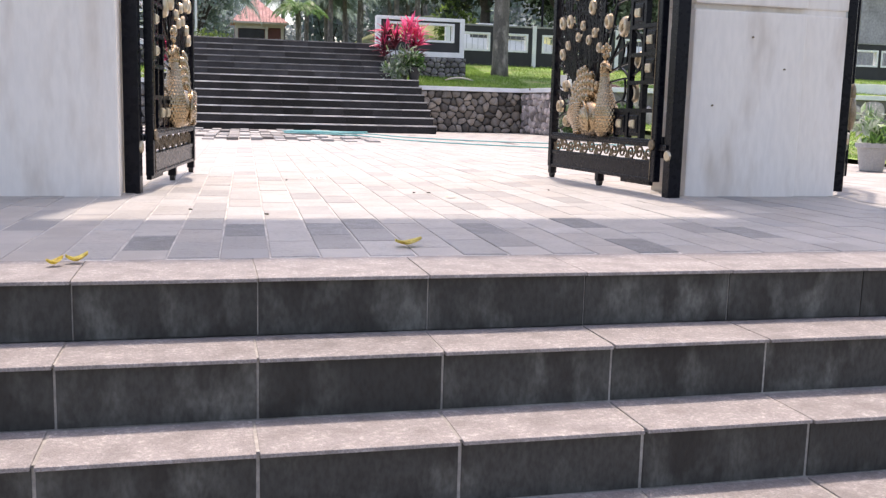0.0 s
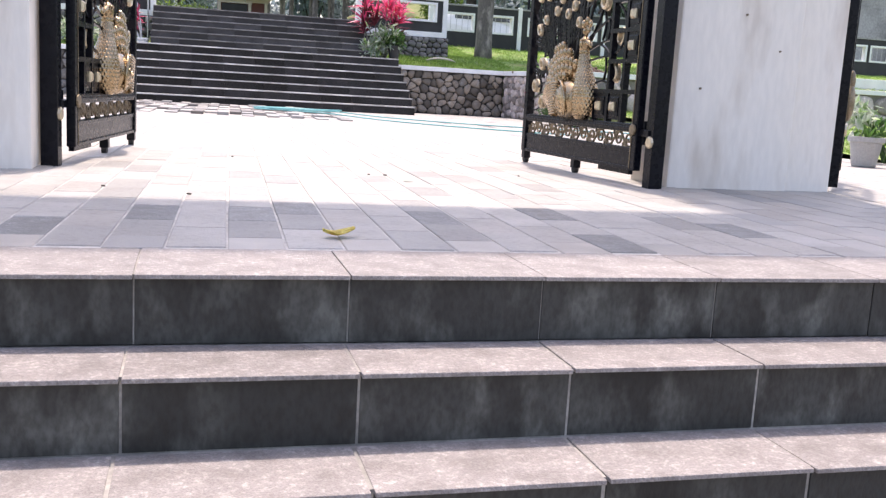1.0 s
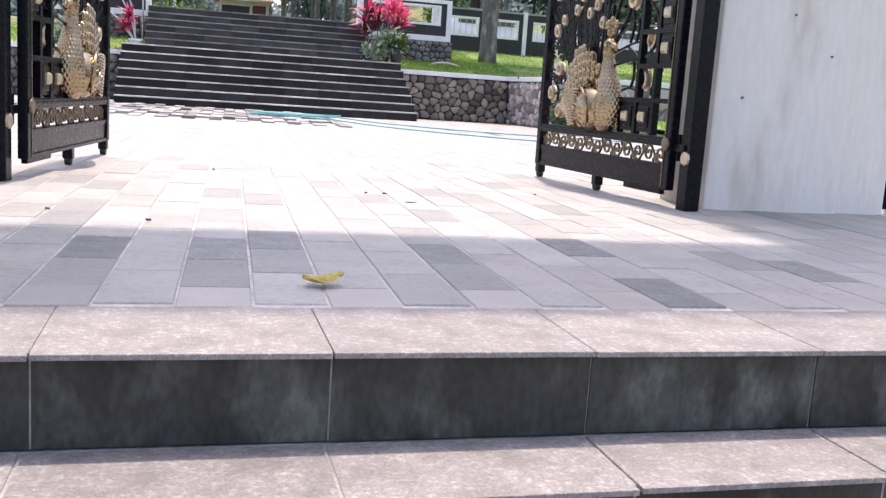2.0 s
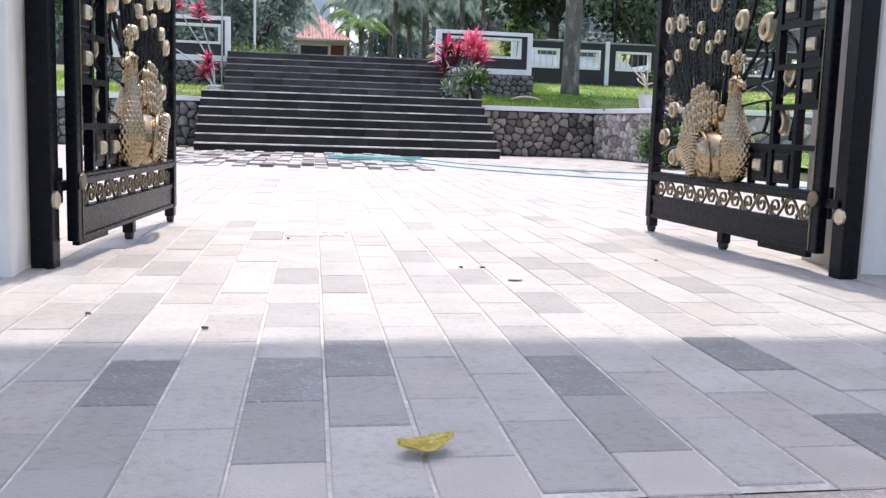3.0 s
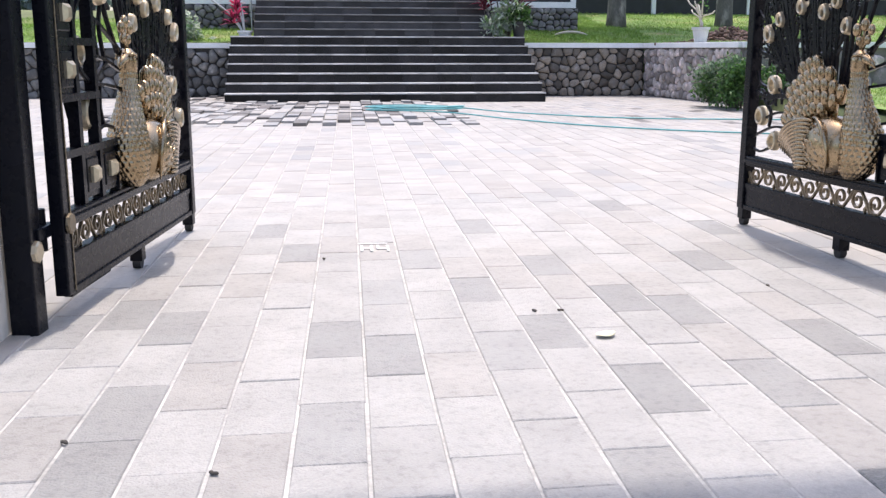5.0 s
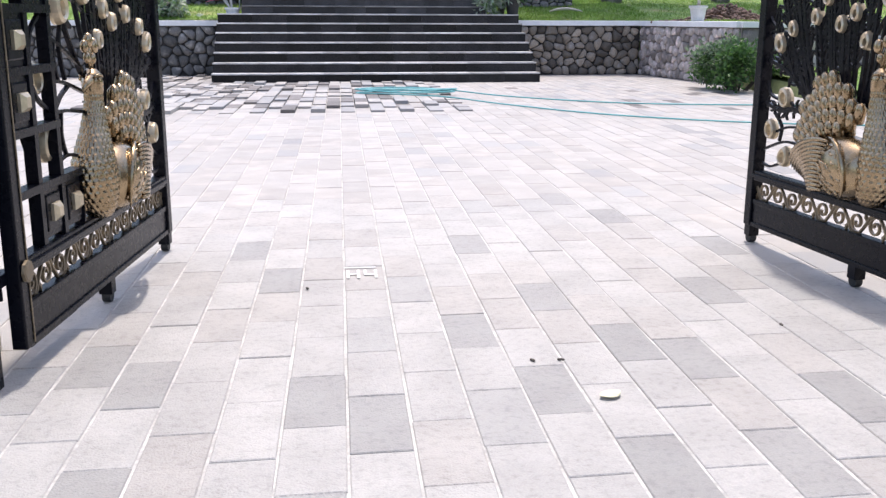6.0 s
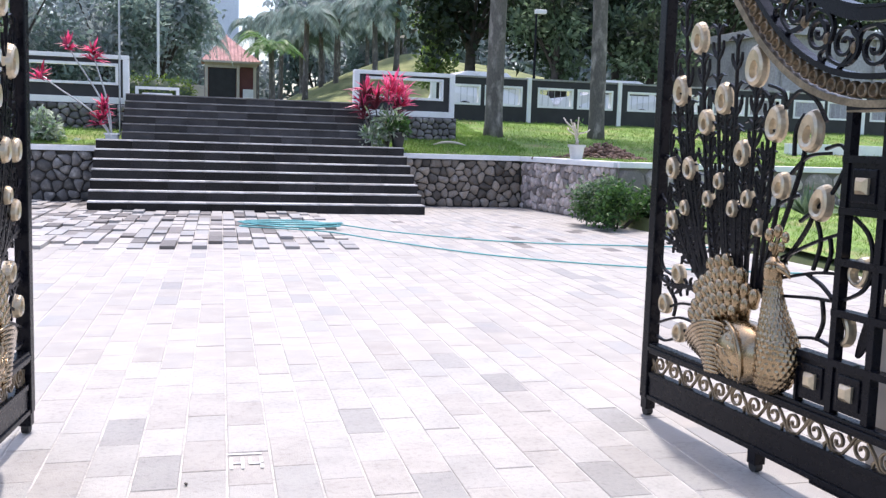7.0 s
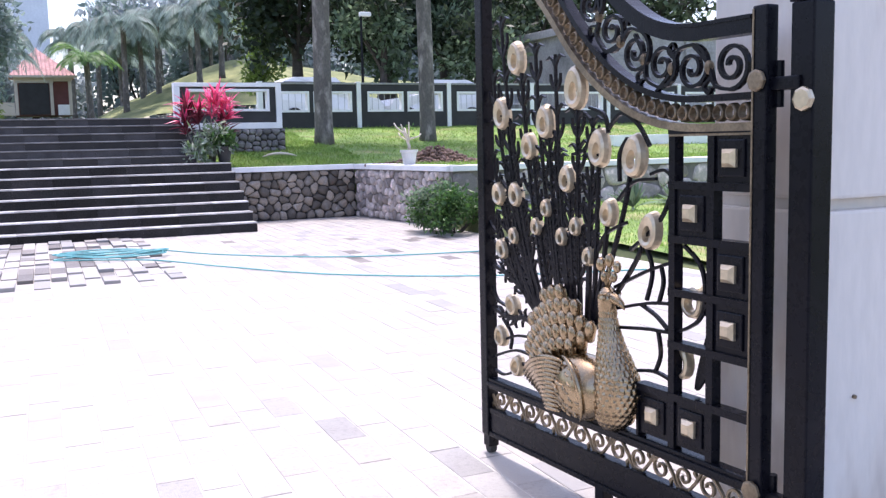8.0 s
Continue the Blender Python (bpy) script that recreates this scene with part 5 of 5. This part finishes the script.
for i in range(41):
    row = []
    for j in range(15):
        u, v = i / 40, j / 14
        x, y = 5.5 + 26 * u, 62 + 18 * v
        prof = max(0.0, min(1.0, (x - 6.5) / 10.0)) ** 0.8 * (1 - 0.35 * max(0, (x - 17.5) / 14))
        z = 3.2 + 4.8 * prof * math.sin(math.pi * min(1, 0.06 + v * 0.6)) + 0.35 * noise.noise((x * 0.35, y * 0.35, 1.0))
        row.append(bm.verts.new((x, y, z)))
    g.append(row)
for i in range(40):
    for j in range(14):
        bm.faces.new((g[i][j], g[i + 1][j], g[i + 1][j + 1], g[i][j + 1]))
tagged(part("hill", bm, HILLGRASS, smooth=True), "grassy yellow-green mound behind the stairs", "hill", kind="structure")

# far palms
for x, y, z, hh, head, lab in ((-0.35, 55, 3.0, 3.7, head_far, "haze-tinted grey-green palm"), (5.15, 60, 3.2, 3.4, head_bright, "bright yellow-green palm"),
                               (9.8, 72, 3.9, 5.2, head_far, "haze-tinted grey-green palm"), (12.7, 66, 5.6, 4.2, head_far, "haze-tinted grey-green palm"), (14.2, 66, 6.2, 5.0, head_far, "haze-tinted grey-green palm"),
                               (7.4, 78, 3.8, 6.5, head_far, "haze-tinted grey-green palm"), (11.3, 82, 4.5, 6.8, head_far, "haze-tinted grey-green palm"), (8.6, 74, 3.9, 4.6, head_far, "haze-tinted grey-green palm"),
                               (15.5, 84, 5.0, 6.0, head_far, "haze-tinted grey-green palm"), (6.0, 84, 4.0, 6.2, head_far, "haze-tinted grey-green palm"), (17.6, 86, 5.0, 6.0, head_far, "haze-tinted grey-green palm"), (10.6, 70, 3.9, 6.4, head_far, "haze-tinted grey-green palm"), (7.9, 66, 3.7, 5.6, head_far, "haze-tinted grey-green palm"), (16.6, 74, 6.0, 5.6, head_far, "haze-tinted grey-green palm"), (13.6, 88, 4.5, 8.0, head_far, "haze-tinted grey-green palm"), (19.5, 88, 4.5, 7.0, head_far, "haze-tinted grey-green palm")):
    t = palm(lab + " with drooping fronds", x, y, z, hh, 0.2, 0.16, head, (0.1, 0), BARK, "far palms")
    t.rotation_euler = (0, 0, x * 1.7)

# broadleaf trees
for i, (x, y, th, tr, cr, ch, mats, n, lf) in enumerate((
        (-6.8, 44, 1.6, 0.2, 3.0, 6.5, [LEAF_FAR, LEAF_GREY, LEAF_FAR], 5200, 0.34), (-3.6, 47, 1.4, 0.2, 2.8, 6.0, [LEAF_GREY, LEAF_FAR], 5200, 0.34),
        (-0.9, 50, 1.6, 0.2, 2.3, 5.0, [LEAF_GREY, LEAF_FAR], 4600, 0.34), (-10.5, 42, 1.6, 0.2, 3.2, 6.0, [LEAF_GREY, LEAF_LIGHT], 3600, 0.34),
        (-7.5, 34, 2.0, 0.16, 2.0, 3.0, [LEAF_LIGHT, LEAF_MID], 2600, 0.28), (-14, 48, 2.0, 0.25, 4.0, 7.0, [LEAF_MID, LEAF_DARK], 3600, 0.4),
        (12.0, 41, 3.2, 0.28, 3.4, 6.0, [LEAF_DARK], 9000, 0.36), (16.0, 40, 3.0, 0.28, 3.6, 6.5, [LEAF_DARK], 9000, 0.36), (19.8, 42, 3.0, 0.28, 3.8, 6.5, [LEAF_DARK], 9000, 0.36),
        (24.5, 42, 3.0, 0.28, 4.2, 7.0, [LEAF_DARK, LEAF_MID], 5200, 0.4), (13.8, 36, 2.2, 0.18, 2.0, 3.4, [LEAF_DARK, LEAF_MID], 3400, 0.3), (18.0, 36, 2.4, 0.18, 2.4, 3.0, [LEAF_DARK, LEAF_MID], 3000, 0.3),
        (13.4, 52, 2.4, 0.16, 1.3, 4.2, [LEAF_LIGHT], 2200, 0.3), (30, 40, 3.0, 0.3, 5.0, 7.5, [LEAF_DARK, LEAF_MID], 5000, 0.45), (36, 34, 3.0, 0.3, 5.0, 7.5, [LEAF_MID, LEAF_DARK], 5000, 0.45))):
    tree(("dark leafy broadleaf tree behind the fence" if x > 5 else "leafy green broadleaf tree behind the screen wall") if mats[0] is not LEAF_LIGHT else "light green feathery young tree", x, y, terrace_z(y) - 0.1, th, tr, cr, ch, mats, 100 + i, n, lf)
# tree belt closing the distance
rngb = random.Random(77)
for i in range(40):
    near = i % 2
    x = -48 + 3.1 * i + rngb.uniform(-1.5, 1.5)
    y = (96 if near else 112) + rngb.uniform(-5, 7)
    low = abs(x - 4.0) < 3.5
    tree("tall haze-tinted green tree in the distant belt", x, y, terrace_z(y) - 0.2, 1.2, 0.3, rngb.uniform(3.8, 5.2), 3.2 if low else rngb.uniform(7, 10.5) + (4 if x > 7 else 0), [LEAF_FAR, LEAF_GREY], 200 + i, 2600, 0.85)

# lamp post behind the fence
c = thing("street_lamp", "thin dark lamp post with a pale lamp head", "street lamp", pose(11.7, 32.0, 2.1))
bm = bmesh.new()
tube(bm, [(0, 0, 0), (0, 0, 2), (0, 0, 3.7)], [0.06, 0.045, 0.035], 10)
part("shaft", bm, IRON, c)
part("lamp_head", boxed(-0.05, 0.35, -0.1, 0.1, 3.7, 3.85, 0.03), WHITE, c, "pale lamp head")


def parked_car(x, y, z, turn, paint):
    c = thing("car", "white parked car behind the fence", "car", pose(x, y, z, 0, 0, turn), group="parked cars")
    bm = bmesh.new()
    prof = ((-2.0, 0.35), (-2.05, 0.75), (-1.95, 0.95), (-1.75, 1.45), (-1.2, 1.66), (0.3, 1.66), (0.95, 1.08), (1.85, 0.95), (2.05, 0.7), (2.0, 0.35))
    a, b = [[bm.verts.new((px, s * (0.82 if pz < 1.1 else 0.68), pz)) for px, pz in prof] for s in (-1, 1)]
    for k in range(len(prof)):
        bm.faces.new((a[k], a[(k + 1) % len(prof)], b[(k + 1) % len(prof)], b[k]))
    bm.faces.new(a)
    bm.faces.new(b)
    part("body", bm, paint, c)
    for s in (-1, 1):
        part("side_window", boxed(-1.6, 0.6, s * 0.77 - 0.02, s * 0.77 + 0.02, 1.12, 1.5, 0.01), GLASS, c)
        for xx in (-1.3, 1.3):
            bm = bmesh.new()
            tube(bm, [(xx, s * 0.72, 0.32), (xx, s * 0.88, 0.32)], 0.32, 20)
            w = part("wheel", bm, RUBBER, c)
            bm = bmesh.new()
            tube(bm, [(xx, s * 0.881, 0.32), (xx, s * 0.9, 0.32)], 0.19, 16)
            part("rim", bm, METAL, w)
    return c


parked_car(10.3, 32.5, 2.05, 5, CARPAINT)
parked_car(15.2, 34.0, 2.1, 180, CARPAINT)
parked_car(21.0, 34.5, 2.1, 0, METAL)

# weathered low building on the far right
b = thing("grey_building", "long low weathered grey building behind the lawn", "building", pose(20.0, 30.0, 2.0))
part("wall", boxed(0, 22, 0, 6, -0.4, 3.4), GREYWALL, b)
part("parapet", boxed(-0.2, 22.2, -0.25, 6.2, 3.402, 3.7, 0.02), GREYWALL, b)
for k in range(12):
    part("pilaster", boxed(0.2 + 1.9 * k, 0.5 + 1.9 * k, -0.12, -0.002, -0.3, 3.38, 0.01), GREYWALL, b)

# ---- hose ----
def curve_tube(bm, ctrl, r, n=8):
    pts = [Vector(p) for p in ctrl]
    out = []
    for i in range(len(pts) - 1):
        p0, p1, p2, p3 = pts[max(i - 1, 0)], pts[i], pts[i + 1], pts[min(i + 2, len(pts) - 1)]
        for k in range(n):
            t = k / n
            out.append(0.5 * ((2 * p1) + (p2 - p0) * t + (2 * p0 - 5 * p1 + 4 * p2 - p3) * t * t + (3 * p1 - p0 - 3 * p2 + p3) * t ** 3))
    out.append(pts[-1])
    tube(bm, out, r, 8)


rngb = random.Random(15)
bm = bmesh.new()
ctrl = [(7.2, 11.35, 0.02), (5.75, 11.6, 0.02), (4.0, 12.1, 0.02), (2.7, 13.2, 0.03), (2.0, 14.0, 0.06)]
for k in range(6):
    # long flat loops heaped on one another, with a tighter tangle at one end
    u, w = rngb.uniform(-0.14, 0.14), 0.10 + 0.08 * (k % 5)
    zz = 0.055 + 0.005 * k
    ctrl += [(1.35 + u, 13.95 + w + rngb.uniform(0, 0.12), zz), (0.66 + u * 0.6, 14.05 + rngb.uniform(-0.15, 0.3), zz), (1.25 - u, 13.85 - w - rngb.uniform(0, 0.2), zz + 0.003),
             (1.75 + u, 13.55 + rngb.uniform(-0.2, 0.2), zz + 0.01), (1.98 + rngb.uniform(-0.12, 0.06), 13.85 + rngb.uniform(-0.15, 0.2), zz + 0.006)]
ctrl += [(0.62, 13.7, 0.06), (1.2, 13.3, 0.06), (1.8, 12.9, 0.05), (2.45, 12.0, 0.02), (3.35, 10.6, 0.02), (4.7, 9.57, 0.02), (6.4, 9.0, 0.02)]
curve_tube(bm, ctrl, 0.0095, 7)
tagged(part("garden_hose", bm, HOSE, smooth=True), "long turquoise garden hose in a tangled heap on the paving", "hose")

# ---- fallen leaves and crumbs ----
def fallen_leaf(x, y, size, turn, curl, label, mat=None):
    bm = bmesh.new()
    n = 8
    rows = []
    for i in range(n + 1):
        t = i / n
        w = size * 0.36 * math.sin(math.pi * min(0.97, 0.04 + t * 0.95)) ** 0.8
        z = 0.006 + curl * size * (abs(t - 0.45) ** 1.6) * 1.1
        rows.append([bm.verts.new((size * (t - 0.5), s * w, z + abs(s) * curl * size * 0.22)) for s in (-1, -0.5, 0, 0.5, 1)])
    for a, b in zip(rows, rows[1:]):
        for k in range(4):
            bm.faces.new((a[k], a[k + 1], b[k + 1], b[k]))
    o = part("fallen_leaf", bm, mat or LEAF_YELLOW, smooth=True)
    so = o.modifiers.new("thick", "SOLIDIFY")
    so.thickness = 0.0012
    o.location, o.rotation_euler = (x, y, 0.002), (0, 0, radians(turn))
    tagged(o, label, "leaf", group="fallen leaves")


fallen_leaf(0.06, 0.63, 0.11, 12, 0.42, "curled yellow fallen leaf on the paving")
fallen_leaf(-1.17, 0.27, 0.06, 40, 0.7, "curled yellow fallen leaf on the step edge")
fallen_leaf(-1.11, 0.325, 0.07, 20, 0.7, "curled yellow fallen leaf on the step edge")
fallen_leaf(0.73, 2.59, 0.075, 25, 0.12, "pale dry fallen leaf on the paving", LEAF_DRY)
for x, y in ((0.57, 2.92), (0.66, 2.91), (1.56, 3.15), (-0.15, 3.87), (-0.78, 1.94), (-0.41, 1.72)):
    bm = bmesh.new()
    for k in range(3):
        ball(bm, (0.006 * k, 0.003 * (k % 2), 0.0), (0.007, 0.005, 0.004), 7, 5)
    o = part("dry_seed", bm, BARK_DARK, smooth=True)
    o.location, o.rotation_euler = (x, y, 0.005), (0, 0, x * 9)
    tagged(o, "small dark dry seed lying on the paving", "seed", group="seeds on the paving")

chalk = thing("chalk_mark", "faded white chalk strokes on a paving slab", "chalk mark", pose(0.02, 4.0, 0.0045, 0, 0, -2))
for x, y, w, h in ((0.0, 0.0, 0.012, 0.13), (0.045, 0.0, 0.012, 0.13), (0.012, 0.06, 0.033, 0.014), (0.075, 0.05, 0.012, 0.08), (0.087, 0.05, 0.045, 0.014), (0.12, 0.0, 0.012, 0.13), (-0.01, 0.17, 0.14, 0.012)):
    part("stroke", boxed(x, x + w, y, y + h, 0, 0.001), WHITE, chalk)

# ---- front steps ----
SLAB, STEP_R, STEP_G = 0.545, 0.185, 0.262
bm = bmesh.new()
for k in range(5):
    box(bm, -7.0, 7.6, -STEP_G * k + 0.027, 0.40, -STEP_R * (k + 1) - 0.004 * k, -STEP_R * k - 0.004)
steps = part("front_steps", bm, MORTAR_STEP)
tagged(steps, "low flight of grey andesite slab steps before the gate", "steps", kind="structure")
bm = boxed(-8, 8.6, -14, -STEP_G * 4 + 0.03, -0.97, -STEP_R * 5 - 0.002)
tagged(part("pavement", bm, TREAD), "grey stone forecourt below the steps", "pavement", kind="structure")
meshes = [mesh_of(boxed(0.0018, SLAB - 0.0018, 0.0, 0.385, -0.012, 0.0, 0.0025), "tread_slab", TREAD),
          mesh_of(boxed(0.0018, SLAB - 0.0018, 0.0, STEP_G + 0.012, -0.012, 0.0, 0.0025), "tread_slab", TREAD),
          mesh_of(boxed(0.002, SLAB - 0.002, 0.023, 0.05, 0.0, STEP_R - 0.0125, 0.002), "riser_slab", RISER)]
rngb = random.Random(4)
for k in range(5):
    for j in range(-12, 13):
        x = j * (SLAB + 0.003 * k) - 0.009 * k
        o = new("tread_slab", meshes[0 if k == 0 else 1])
        o.parent, o.location = steps, (x, -STEP_G * k, -STEP_R * k + rngb.uniform(-0.0015, 0.0015))
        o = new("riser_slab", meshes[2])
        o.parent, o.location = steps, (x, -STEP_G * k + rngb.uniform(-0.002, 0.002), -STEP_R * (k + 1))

# ---- paving of the court ----
PW, SKEW = 0.1765, 0.038
bm = boxed(-7.2, 6.94, 0.39, 18.9, -0.09, -0.004)
paving = part("floor", bm, MORTAR)
tagged(paving, "court paved with rows of pale and grey stone slabs", "paving", kind="structure")
SLAB_L = 0.378
# tones of single slabs by row and place in the row: 0 pale, 1 beige, 2 grey, 3 dark
TONES = {(-5, 1): 1, (-3, -3): 2, (-3, -2): 2, (-3, -1): 3, (-3, 1): 0, (-3, 2): 1, (-2, -2): 0, (-2, -1): 0, (-2, 0): 0, (-2, 1): 1, (-2, 2): 0, (-2, 3): 0, (-2, 7): 2,
         (-1, -2): 2, (-1, -1): 3, (-1, 0): 0, (-1, 1): 2, (-1, 2): 0, (-1, 3): 2, (0, -1): 2, (0, 0): 3, (0, 1): 0, (0, 2): 0, (0, 3): 2, (0, 4): 0, (0, 5): 2}
TONES.update({(1, -2): 0, (1, 0): 0, (1, 1): 0, (1, 2): 1, (1, 3): 0, (1, 6): 2, (2, 0): 0, (2, 1): 0, (2, 2): 0, (2, 3): 2, (2, 5): 2, (3, -2): 2, (3, -1): 3, (3, 0): 2, (3, 1): 0, (3, 3): 2,
              (4, -2): 0, (4, 0): 0, (4, 3): 0, (5, -1): 0, (6, -2): 3, (6, -1): 0, (6, 0): 3, (6, 2): 2, (8, 3): 2, (8, 6): 2, (12, 0): 2})
slab_meshes = {}


def slab_rings(length, x, y, z, slack=0.0, deep=0.03):
    out = []
    for i, dz in ((0.0, -deep), (0.0, -0.003), (0.003, 0.0)):
        gx, gy = 0.0034 + slack + i, 0.0016 + slack * 0.5 + i
        out.append([(x + a + SKEW * (y + b), y + b, z + dz) for a, b in ((gx, gy), (PW - gx, gy), (PW - gx, length - gy), (gx, length - gy))])
    return out


def slab_faces(rings, verts, faces):
    i = len(verts)
    for r in rings:
        verts.extend(r)
    for q in range(2):
        for k in range(4):
            faces.append((i + 4 * q + k, i + 4 * q + (k + 1) % 4, i + 4 * q + 4 + (k + 1) % 4, i + 4 * q + 4 + k))
    faces.append((i + 8, i + 9, i + 10, i + 11))


rngb = random.Random(12)
verts, faces, kinds = [], [], []
count = 0
for j in range(-42, 39):
    x = -0.098 - 1.19 * SKEW + PW * j
    y = 1.362 - 4 * SLAB_L if j % 2 else 1.183 - 3 * SLAB_L
    place = -4 if j % 2 else -3
    while y < 18.7:
        loose = -3.0 < x + SKEW * y < 1.75 + 0.2 * (j % 3) and y > 11.3 + 0.4 * (j % 2)
        ln = rngb.choice((0.34, 0.46, 0.6)) if loose else SLAB_L
        y0, y1 = max(y, 0.392), min(y + ln, 18.74)
        xc = x + SKEW * y
        u = rngb.random()
        wet = 3.0 < xc < 6.2 and 11.0 < y < 15.0
        if loose:
            kind = 3 if u < 0.28 else 2 if u < 0.55 else 1 if u < 0.75 else 0
        elif wet:
            kind = 3 if u < 0.1 else 2 if u < 0.35 else 1
        else:
            kind = 3 if u < (0.02 if y < 1.3 else 0.0) else 2 if u < (0.12 if y < 1.3 else 0.07) else 1 if u < 0.42 else 0
            kind = TONES.get((j, place), kind)
        z = rngb.uniform(0.004, 0.05) if loose else rngb.uniform(-0.002, 0.002)
        if y1 - y0 > 0.05 and -7.1 < xc < 6.7:
            if -1.25 < xc < 1.95 and y0 < 5.6 and abs((y1 - y0) - ln) < 1e-6 and not loose and count < 300:
                slack = rngb.choice((-0.0012, 0.0, 0.0006, 0.0016))
                key = (slack, kind)
                if key not in slab_meshes:
                    vv, ff = [], []
                    slab_faces(slab_rings(ln, 0, 0, 0, slack), vv, ff)
                    me = bpy.data.meshes.new("paving_slab")
                    me.from_pydata(vv, [], ff)
                    me.materials.append(SLABS[kind])
                    slab_meshes[key] = me
                o = new("paving_slab", slab_meshes[key])
                o.parent, o.location = paving, (x + SKEW * y0, y0, z)
                count += 1
            else:
                slab_faces(slab_rings(y1 - y0, x, y0, z, 0.002 if loose else 0.0, 0.06 if loose else 0.03), verts, faces)
                kinds += [kind] * 9
        y += ln
        place += 1
me = bpy.data.meshes.new("paving_slabs")
me.from_pydata(verts, [], faces)
for m in PAVER:
    me.materials.append(m)
me.polygons.foreach_set("material_index", kinds)
o = new("paving_slabs", me)
o.parent = paving
tagged(o, "rows of pale and grey stone slabs", kind="stuff")
